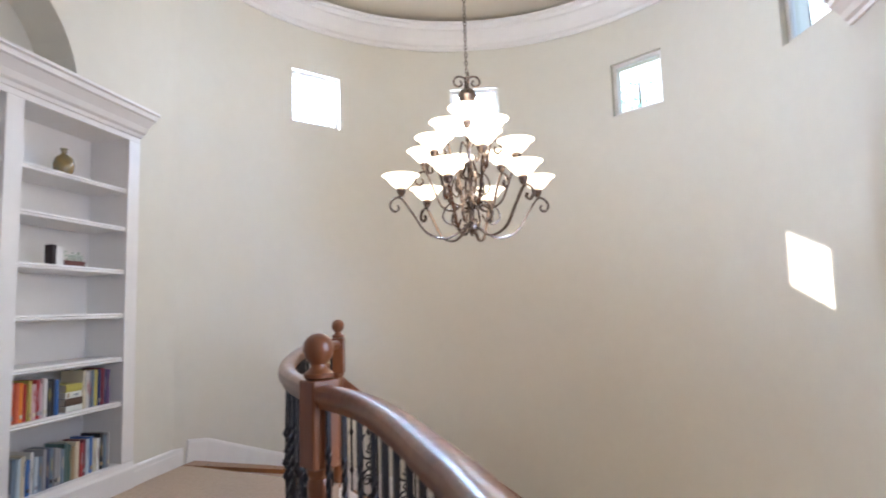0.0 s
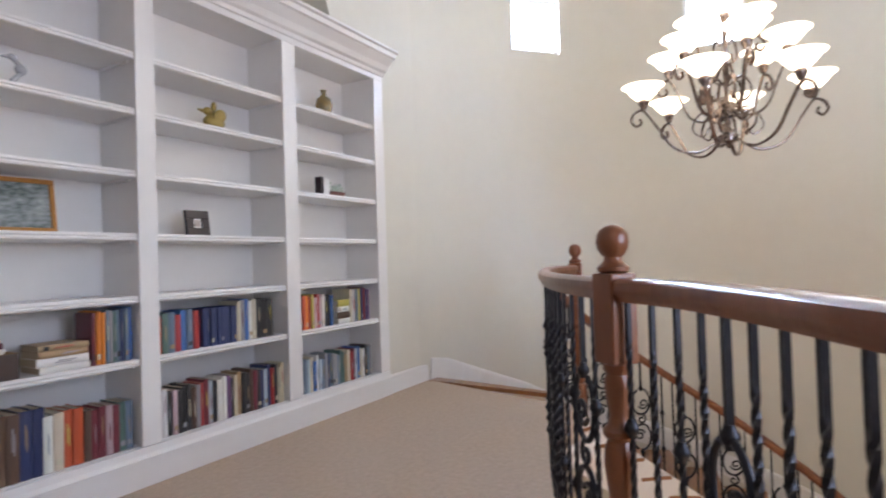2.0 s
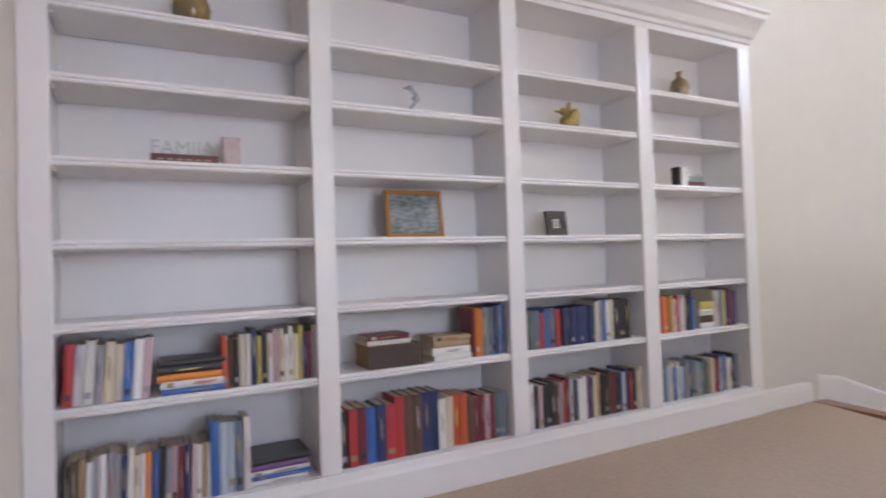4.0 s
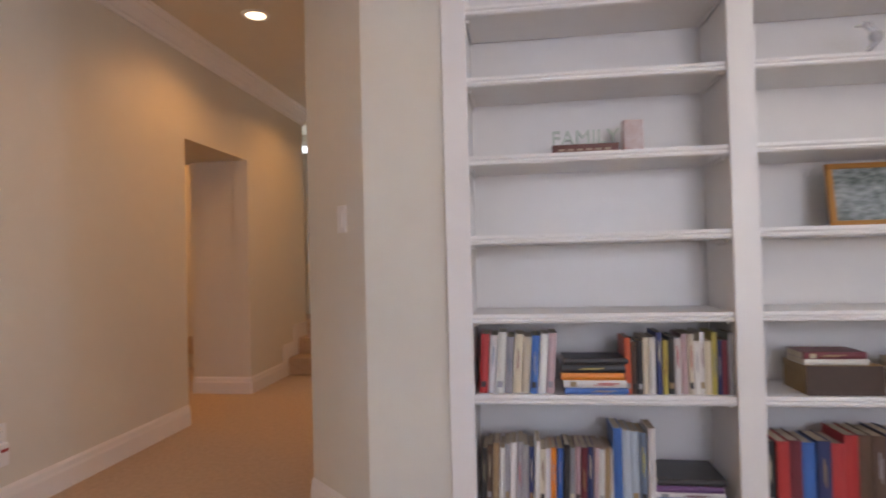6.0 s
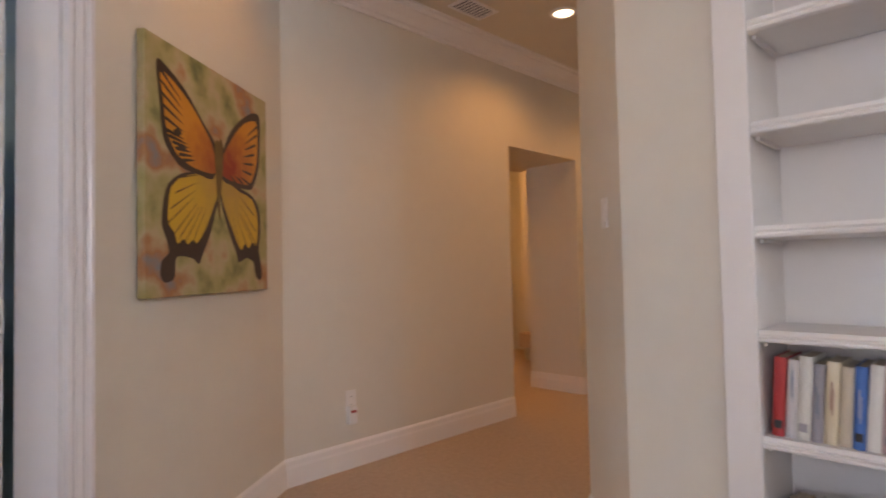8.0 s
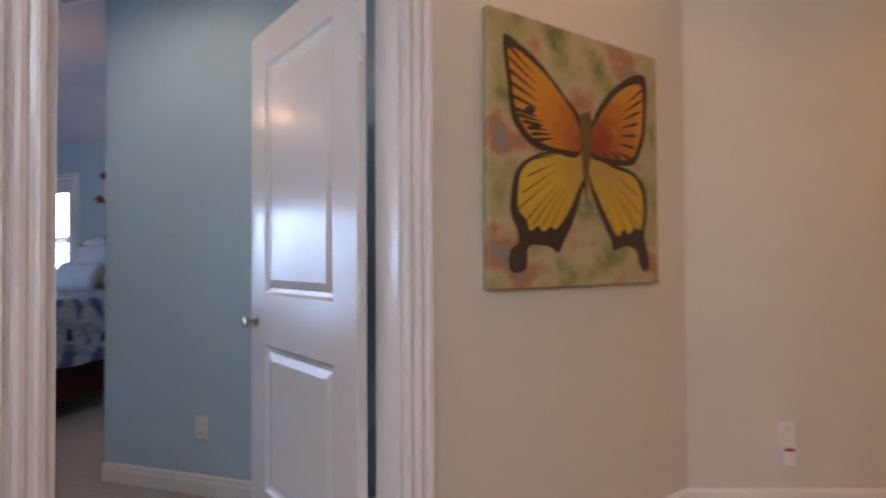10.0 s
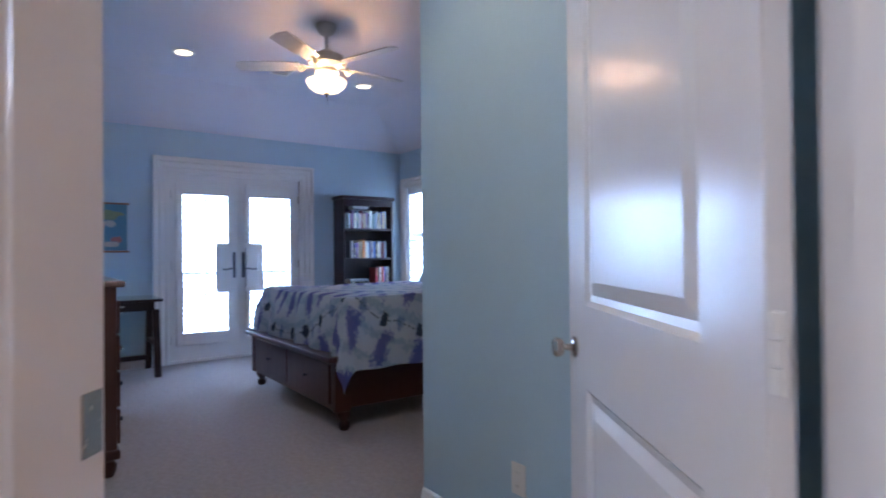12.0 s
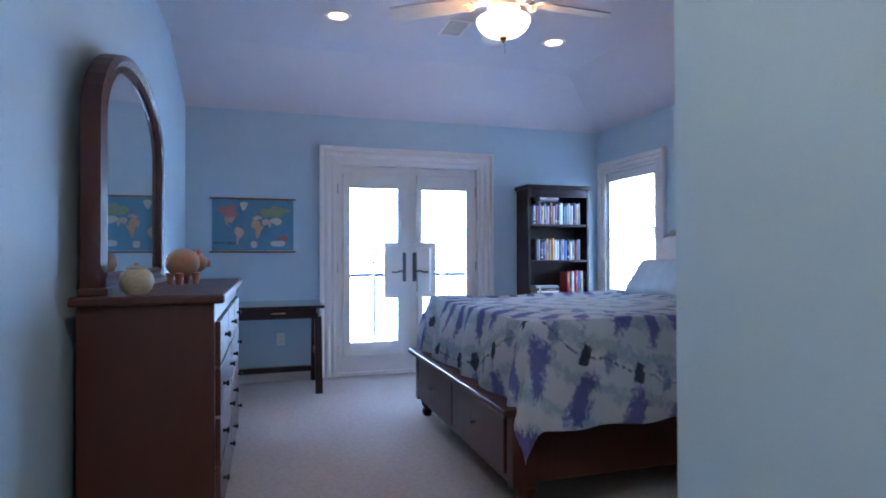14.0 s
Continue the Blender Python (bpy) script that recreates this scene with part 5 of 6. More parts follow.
# ---- french doors ----
casing("casing_french_doors", BED @ along((U_F, 0.0), (U_F, -4.0))[0], -FD0, -FD1, 2.14, "white moulded casing round the french doors", WHITE, flip=1, wide=1.72)
structure("french_jamb", boxes((-FD0, -FD0 + 0.02, 0.001, 0.16, 0, 2.14), (-FD1 - 0.02, -FD1, 0.001, 0.16, 0, 2.14), (-FD0 + 0.02, -FD1 - 0.02, 0.001, 0.16, 2.12, 2.14), (-FD0 + 0.02, -FD1 - 0.02, 0.001, 0.16, 0.0, 0.03)), WHITE, "white french door jamb and sill", "door frame", BED @ along((U_F, 0.0), (U_F, -4.0))[0])
LEAF = 0.742
PEWTER = material("brushed pewter", (0.16, 0.16, 0.18), 0.35, 0.8, grain=(60, (0.11, 0.11, 0.12), 0.6, ONE))
SLAT = mesh_of("louvre", boxes((-0.25, 0.25, -0.03, 0.03, -0.004, 0.004), bevel=0.0015), WHITE)


def french_leaf(side):
    """Local x runs away from the hinge; side: -1 hinge at the map side, 1 at the bookcase side."""
    y = FD0 - 0.022 if side < 0 else FD1 + 0.022
    m = BED @ pose(U_F + 0.05, y, 0.035, 0, 0, -90) if side < 0 else BED @ pose(U_F + 0.05, y, 0.035, 0, 0, -90) @ Matrix.Diagonal((-1, 1, 1, 1))
    ob = thing("french_door", "white french door with plantation shutters and a lever handle", "door", m, "french doors")
    part("leaf", boxes((0, 0.11, 0, 0.045, -0.006, 2.0865), (LEAF - 0.12, LEAF, 0, 0.045, -0.006, 2.0865), (0.11, LEAF - 0.12, 0, 0.045, -0.006, 0.24), (0.11, LEAF - 0.12, 0, 0.045, 1.90, 2.0865)), WHITE, ob)
    part("shutter_frame", boxes((0.055, 0.125, -0.045, -0.001, 0.16, 2.0), (0.615, 0.665, -0.045, -0.001, 0.16, 2.0), (0.125, 0.615, -0.045, -0.001, 0.16, 0.295), (0.125, 0.615, -0.045, -0.001, 1.85, 2.0), bevel=0.004), WHITE, ob)
    part("handle_box", boxes((0.47, 0.70, -0.06, -0.046, 0.735, 0.79), (0.47, 0.70, -0.06, -0.046, 1.25, 1.305), (0.47, 0.53, -0.06, -0.046, 0.79, 1.25), (0.53, 0.64, -0.05, -0.04, 0.79, 1.25), bevel=0.003), WHITE, ob, "white cut-out surround")
    lv = part("lever_plate", boxes((0.668, 0.708, -0.012, 0.0, 0.90, 1.20), bevel=0.003), PEWTER, ob, "dark pewter lever plate")
    part("lever", sweep(smooth_curve([(0.688, -0.015, 1.0), (0.688, -0.055, 1.0), (0.64, -0.06, 1.01), (0.59, -0.055, 0.995), (0.55, -0.055, 1.005)], 5), disc(0.008, 8)), PEWTER, lv, smooth=True)
    glass = part("pane", boxes((0.11, LEAF - 0.12, 0.02, 0.026, 0.24, 1.90)), GLASS, ob)
    glass.visible_shadow = False
    part("tilt_rod", boxes((0.365, 0.375, -0.062, -0.052, 0.32, 1.82)), WHITE, ob)
    part("muntin", boxes((0.362, 0.378, 0.012, 0.034, 0.24, 1.90)), WHITE, ob)
    for k in range(20):
        s = new("louvre", SLAT)
        s.parent = ob
        s.matrix_basis = pose(0.37, -0.022, 0.335 + 0.0765 * k, 9, 0, 0) @ Matrix.Diagonal((0.97, 1, 1, 1))
    for z in (0.22, 1.05, 1.85):
        part("hinge", boxes((-0.012, 0.01, -0.006, 0.0, z - 0.05, z + 0.05)), NICKEL, ob)
    return ob


french_leaf(-1)
french_leaf(1)

# ---- shuttered window ----
wm = BED @ along((U_F, W_R), (U_B, W_R))[0]
WX0, WX1, WZ0, WZ1 = U_F - 6.06, U_F - 5.19, 0.75, 2.1
casing("casing_window", wm, WX0, WX1, WZ1, "white moulded casing round the shuttered window", WHITE, flip=1, bottom=WZ0, wide=1.45)
win = thing("window_bedroom", "window with white plantation shutters behind the bed", "window", wm, kind="structure")
part("window_frame", boxes((WX0, WX0 + 0.05, 0.01, 0.05, WZ0, WZ1), (WX1 - 0.05, WX1, 0.01, 0.05, WZ0, WZ1), (WX0 + 0.05, WX1 - 0.05, 0.01, 0.05, WZ0, WZ0 + 0.08), (WX0 + 0.05, WX1 - 0.05, 0.01, 0.05, WZ1 - 0.09, WZ1)), WHITE, win)
part("sash_rail", boxes((WX0, WX1, 0.10, 0.14, 1.42, 1.48)), WHITE, win)
part("window_sill", boxes((WX0 - 0.12, WX1 + 0.12, -0.05, 0.12, WZ0 - 0.03, WZ0), bevel=0.004), WHITE, win)
part("tilt_rod", boxes((0.60, 0.61, -0.02, -0.012, 0.88, 1.98)), WHITE, win)
for k in range(12):
    s = new("louvre", SLAT)
    s.parent = win
    s.matrix_basis = pose((WX0 + WX1) / 2, 0.03, 0.88 + 0.1 * k, 15, 0, 0) @ Matrix.Diagonal((1.54, 1.25, 1, 1))

# ---- world map ----
mp_ = thing("world_map", "pull-down paper world map on wooden rods", "map", BED @ along((U_F, -0.07), (U_F, -0.83))[0] @ pose(0, 0, 1.246))
MAPBLUE = material("map sea print", (0.10, 0.26, 0.36), 0.7, grain=(12, (0.13, 0.30, 0.40), 0.7, ONE))
part("sheet", boxes((0.01, 0.75, -0.004, -0.001, 0.012, 0.50)), MAPBLUE, mp_)
for z in (0.0, 0.505):
    part("rod", sweep([(-0.012, -0.006, z), (0.772, -0.006, z)], disc(0.009, 8)), TREAD, mp_)
LANDS = {
    "pink": ((0.52, 0.22, 0.20), [[(0.05, 0.40), (0.09, 0.43), (0.14, 0.43), (0.19, 0.45), (0.23, 0.42), (0.21, 0.39), (0.25, 0.36), (0.22, 0.335), (0.17, 0.33), (0.12, 0.335), (0.09, 0.37)],
                                   [(0.60, 0.13), (0.63, 0.155), (0.66, 0.15), (0.675, 0.165), (0.70, 0.12), (0.68, 0.095), (0.64, 0.11), (0.61, 0.105)], [(0.385, 0.365), (0.395, 0.385), (0.41, 0.37), (0.40, 0.355)]]),
    "white": ((0.62, 0.58, 0.50), [[(0.26, 0.46), (0.29, 0.475), (0.33, 0.465), (0.32, 0.43), (0.29, 0.39), (0.27, 0.42)], [(0.53, 0.30), (0.57, 0.325), (0.62, 0.32), (0.645, 0.285), (0.61, 0.255), (0.57, 0.265)],
                                    [(0.36, 0.045), (0.41, 0.045), (0.41, 0.095), (0.36, 0.095)], [(0.55, 0.055), (0.66, 0.055), (0.66, 0.10), (0.55, 0.10)]]),
    "green": ((0.30, 0.37, 0.21), [[(0.44, 0.375), (0.47, 0.415), (0.52, 0.41), (0.56, 0.44), (0.62, 0.425), (0.70, 0.41), (0.72, 0.385), (0.67, 0.375), (0.64, 0.335), (0.60, 0.33), (0.54, 0.335), (0.48, 0.335)]]),
    "sand": ((0.56, 0.36, 0.22), [[(0.12, 0.333), (0.17, 0.328), (0.215, 0.33), (0.20, 0.30), (0.185, 0.275), (0.165, 0.285), (0.145, 0.265), (0.175, 0.235), (0.16, 0.24), (0.13, 0.275)],
                                   [(0.36, 0.275), (0.385, 0.30), (0.43, 0.295), (0.455, 0.25), (0.475, 0.235), (0.445, 0.19), (0.43, 0.135), (0.41, 0.13), (0.40, 0.19), (0.395, 0.225), (0.365, 0.23)]]),
    "clay": ((0.55, 0.42, 0.34), [[(0.215, 0.225), (0.245, 0.235), (0.295, 0.195), (0.28, 0.15), (0.25, 0.115), (0.24, 0.07), (0.228, 0.075), (0.23, 0.14), (0.21, 0.185)],
                                   [(0.37, 0.315), (0.40, 0.34), (0.44, 0.345), (0.46, 0.32), (0.43, 0.31), (0.40, 0.305)], [(0.46, 0.30), (0.50, 0.315), (0.545, 0.28), (0.53, 0.225), (0.51, 0.265), (0.48, 0.25), (0.46, 0.27)]])}
for nm, (col, shapes) in LANDS.items():
    lm = material("map print " + nm, col, 0.7, grain=(40, tuple(c * 0.7 for c in col), 0.7, ONE))
    for pts in shapes:
        part("land", flat_shape(pts, -0.0042, -0.0052), lm, mp_)
part("map_title", text_mesh("THE WORLD", 0.034, 0.0004), IRON, mp_, m=pose(0.12, -0.0048, 0.07, 90, 0, 0))

# ---- dresser with mirror ----
dr = thing("dresser", "dark cherry wood dresser with two columns of drawers", "dresser", bed(2.90, -0.40))
part("body", boxes((0.0, 1.58, 0.02, 0.50, 0.14, 1.025), bevel=0.006), CHERRY, dr)
part("top", boxes((-0.03, 1.61, -0.02, 0.52, 1.025, 1.06), bevel=0.009), CHERRY, dr)
part("base_moulding", boxes((-0.015, 1.595, 0.005, 0.505, 0.10, 0.15), bevel=0.008), CHERRY, dr)
for x in (0.05, 1.53):
    for y in (0.06, 0.45):
        part("bun_foot", lathe([(0.0, 0.0), (0.03, 0.0), (0.042, 0.03), (0.045, 0.06), (0.03, 0.08), (0.048, 0.10), (0.0, 0.10)], 20, pose(x, y, 0)), CHERRY, dr, smooth=True)
z = 0.17
for hgt, cols in ((0.20, 2), (0.20, 2), (0.20, 2), (0.19, 3)):
    for c in range(cols):
        w = 1.52 / cols
        dd = part("drawer", boxes((0.03 + w * c + 0.008, 0.03 + w * (c + 1) - 0.008, 0.0, 0.022, z, z + hgt - 0.012), bevel=0.004), CHERRY, dr)
        for fx in ((0.2, 0.8) if cols == 2 else (0.5,)):
            part("knob", lathe([(0.0, 0.0), (0.008, 0.0), (0.006, 0.012), (0.012, 0.018), (0.014, 0.024), (0.0, 0.03)], 12, pose(0.03 + w * (c + fx), 0.0, z + hgt / 2, 90, 0, 0)), DARKKNOB, dd, smooth=True)
    z += hgt

mir = thing("dresser_mirror", "arched mirror in a dark cherry frame on the dresser", "mirror", bed(2.95, 0.03, 1.06))


def arch_path(x0, x1, z0, spring, rise, n=20):
    c, h = (x0 + x1) / 2, (x1 - x0) / 2
    return [(x0, z0)] + [(c - h * math.cos(math.pi * k / n), spring + rise * math.sin(math.pi * k / n)) for k in range(n + 1)] + [(x1, z0)]


outer, inner = arch_path(0.0, 1.36, 0.0, 0.70, 0.39), arch_path(0.088, 1.272, 0.085, 0.70, 0.31)
fb = bmesh.new()
rings = []
for f, y in ((0, 0.07), (0, 0.0), (0.3, -0.012), (0.6, 0.004), (0.85, -0.006), (1, 0.012), (1, 0.07)):
    rings.append([fb.verts.new((a[0] + (b[0] - a[0]) * f, y, a[1] + (b[1] - a[1]) * f)) for a, b in zip(outer, inner)])
for a, b in zip(rings, rings[1:]):
    for k in range(len(outer) - 1):
        fb.faces.new((a[k], a[k + 1], b[k + 1], b[k]))
    fb.faces.new((a[-1], a[0], b[0], b[-1]))
for k in range(len(outer) - 1):
    fb.faces.new((rings[-1][k], rings[-1][k + 1], rings[0][k + 1], rings[0][k]))
fb.faces.new((rings[-1][-1], rings[-1][0], rings[0][0], rings[0][-1]))
bmesh.ops.recalc_face_normals(fb, faces=fb.faces[:])
part("frame", fb, CHERRY, mir)
gb = bmesh.new()
gb.faces.new([gb.verts.new((x, 0.02, zz)) for x, zz in inner])
part("mirror_glass", gb, MIRROR, mir)
part("foot_rail", boxes((-0.03, 1.39, -0.03, 0.07, 0.0, 0.03), bevel=0.006), CHERRY, mir)

JAR = material("speckled cream pottery", (0.50, 0.46, 0.34), 0.3, grain=(60, (0.32, 0.28, 0.18), 0.8, ONE), coat=0.3)
jar = thing("ginger_jar", "cream pottery jar with a lid on the dresser", "jar", bed(3.02, -0.08, 1.06) @ Matrix.Scale(0.85, 4))
part("pot", lathe([(0.0, 0), (0.045, 0), (0.068, 0.03), (0.076, 0.06), (0.07, 0.09), (0.05, 0.112), (0.04, 0.116), (0.0, 0.116)], 28), JAR, jar, smooth=True)
part("lid", lathe([(0.048, 0.116), (0.046, 0.124), (0.02, 0.132), (0.008, 0.136), (0.01, 0.146), (0.0, 0.15)], 24), JAR, jar, smooth=True)
PIGM = material("terracotta with green floral patches", (0.56, 0.25, 0.14), 0.3, grain=(9, (0.12, 0.20, 0.12), 0.75, ONE), coat=0.5)
pig = thing("piggy_bank", "terracotta piggy bank with green painted patches on the dresser", "piggy bank", bed(3.80, -0.15, 1.06, -55) @ Matrix.Scale(0.92, 4))
part("body", blob([((0, 0, 0.125), (0.10, 0.085, 0.085), (0, 0, 0)), ((0.085, -0.01, 0.125), (0.05, 0.055, 0.055), (0, 0, 0))]), PIGM, pig, smooth=True)
SNOUT = material("pink glaze", (0.50, 0.20, 0.15), 0.3, coat=0.4)
part("snout", lathe([(0.0, 0.0), (0.022, 0.0), (0.024, 0.03), (0.018, 0.034), (0.0, 0.03)], 16, pose(0.12, -0.012, 0.12, 0, 90, 0)), SNOUT, pig, smooth=True)
for x, y in ((-0.05, -0.05), (-0.05, 0.05), (0.05, -0.05), (0.05, 0.05)):
    part("leg", lathe([(0.0, 0.0), (0.016, 0.0), (0.018, 0.03), (0.026, 0.065), (0.0, 0.07)], 12, pose(x, y, 0)), SNOUT, pig, smooth=True)
for y in (-0.035, 0.025):
    part("ear", blob([((0.075, y, 0.185), (0.012, 0.018, 0.022), (0, 25, 0))]), SNOUT, pig, smooth=True)

# ---- desk ----
desk = thing("writing_desk", "dark wooden trestle desk with a glass-topped surface", "desk", bed(5.62, -1.03))
part("desktop", boxes((-0.02, 0.60, -0.03, 1.15, 0.745, 0.77), bevel=0.005), ESPRESSO, desk)
part("glass_top", boxes((-0.015, 0.595, -0.025, 1.145, 0.7705, 0.776)), material("pale glass top", (0.35, 0.42, 0.45), 0.08, coat=0.5), desk)
part("apron", boxes((0.03, 0.55, 0.04, 1.08, 0.655, 0.744), bevel=0.003), ESPRESSO, desk)
part("drawer_pull", boxes((0.018, 0.03, 0.30, 0.42, 0.70, 0.712)), NICKEL, desk)
for y in (0.02, 1.06):
    for x0, x1 in ((0.10, -0.02), (0.46, 0.58)):
        part("leg", sweep([(x1, y, 0.0), (x0, y, 0.66)], [(-0.022, -0.03), (0.022, -0.03), (0.022, 0.03), (-0.022, 0.03)], up=(0, 1, 0)), ESPRESSO, desk)
    part("stretcher", boxes((0.06, 0.50, y - 0.015, y + 0.015, 0.30, 0.34)), ESPRESSO, desk)
part("foot_bar", boxes((0.50, 0.55, 0.04, 1.05, 0.10, 0.15), bevel=0.003), ESPRESSO, desk)

# ---- dark bookcase ----
bc = thing("tall_bookcase", "tall espresso wood bookcase with books, beside the french doors", "bookcase", bed(5.93, -3.18))
part("side", boxes((0, 0.29, -0.025, 0.0, 0.0, 1.90), bevel=0.002), ESPRESSO, bc)
part("side", boxes((0, 0.29, -0.72, -0.695, 0.0, 1.90), bevel=0.002), ESPRESSO, bc)
part("back", boxes((0.275, 0.29, -0.694, -0.026, 0.05, 1.88)), ESPRESSO, bc)
part("top", boxes((-0.02, 0.30, -0.74, 0.02, 1.90, 1.945), bevel=0.008), ESPRESSO, bc)
part("top_rail", boxes((0.0, 0.02, -0.694, -0.026, 1.82, 1.899)), ESPRESSO, bc)
part("plinth", boxes((0.0, 0.02, -0.694, -0.026, 0.0, 0.08)), ESPRESSO, bc)
for zz in (0.10, 0.45, 0.80, 1.15, 1.53):
    part("shelf", boxes((0.004, 0.274, -0.694, -0.026, zz - 0.022, zz)), ESPRESSO, bc)
B2 = "the tall bookcase"
bcm = bed(5.93, -3.18) @ pose(0, -0.72, 0, 0, 0, 180) @ pose(0, 0, 0)
row("lmpcsvmtpkwesgcnts", -0.65, 1.53, -0.03, B2, (0.19, 0.235), (0.026, 0.034), m=bcm)
row("kgnpttoclngbkcgms", -0.62, 1.15, -0.03, B2, (0.19, 0.235), (0.026, 0.034), m=bcm)
row("rkwrbwk", -0.25, 0.80, -0.03, B2, (0.22, 0.25), (0.026, 0.034), m=bcm)
stack("wkg", -0.48, 0.80, -0.03, B2, (0.25, 0.28), (0.02, 0.03), m=bcm)
stack("gw", -0.45, 1.53 + 0.245, -0.03, B2, (0.2, 0.22), (0.016, 0.02), m=bcm)

# ---- bed ----
BW, FY = 1.80, -1.70
bd = thing("bed", "dark cherry storage bed with drawers in the footboard", "bed", bed(2.90, FY))
part("footboard", boxes((0.03, BW - 0.03, -0.06, 0.03, 0.13, 0.47), bevel=0.004), CHERRY, bd)
part("foot_cap", boxes((-0.03, BW + 0.03, -0.20, 0.10, 0.47, 0.505), bevel=0.01), CHERRY, bd)
for k in range(2):
    dd = part("drawer", boxes((0.10 + 0.81 * k, 0.89 + 0.81 * k, 0.03, 0.048, 0.17, 0.44), bevel=0.004), CHERRY, bd)
    for fx in (0.395,):
        part("knob", lathe([(0.0, 0.0), (0.008, 0.0), (0.006, 0.012), (0.013, 0.018), (0.014, 0.024), (0.0, 0.03)], 12, pose(0.10 + 0.81 * k + fx, 0.048, 0.31, -90, 0, 0)), DARKKNOB, dd, smooth=True)
for x in (0.0, BW - 0.07):
    part("corner_post", boxes((x, x + 0.07, -0.075, 0.045, 0.13, 0.468), bevel=0.005), CHERRY, bd)
    part("side_rail", boxes((x + 0.01, x + 0.06, -2.2, -0.076, 0.15, 0.44), bevel=0.004), CHERRY, bd)
    for y in (-0.035, -2.2):
        part("foot", lathe([(0.0, 0.0), (0.028, 0.0), (0.038, 0.02), (0.04, 0.045), (0.026, 0.062), (0.042, 0.08), (0.048, 0.11), (0.042, 0.13), (0.0, 0.13)], 20, pose(x + 0.035, y, 0)), CHERRY, bd, smooth=True)
hbp = arch_path(0.0, BW, 0.13, 1.34, 0.16)
hb = bmesh.new()
fr, bk = [hb.verts.new((x, -2.20, zz)) for x, zz in hbp], [hb.verts.new((x, -2.27, zz)) for x, zz in hbp]
hb.faces.new(fr), hb.faces.new(bk[::-1])
for k in range(len(fr)):
    hb.faces.new((fr[k], bk[k], bk[(k + 1) % len(fr)], fr[(k + 1) % len(fr)]))
bmesh.ops.recalc_face_normals(hb, faces=hb.faces[:])
part("headboard", hb, CHERRY, bd)
SHEET = material("pale cotton", (0.66, 0.68, 0.72), 0.85, grain=(40, (0.58, 0.60, 0.64), 0.6, ONE), bump=(90, 0.4))
single("mattress", boxes((0.07, BW - 0.07, -2.18, -0.09, 0.40, 0.80), bevel=0.05), SHEET, "white mattress on the bed", "mattress", bed(2.90, FY), True)

TIE = material("blue tie-dye cotton", (0.70, 0.70, 0.70), 0.85, bump=(70, 0.35))


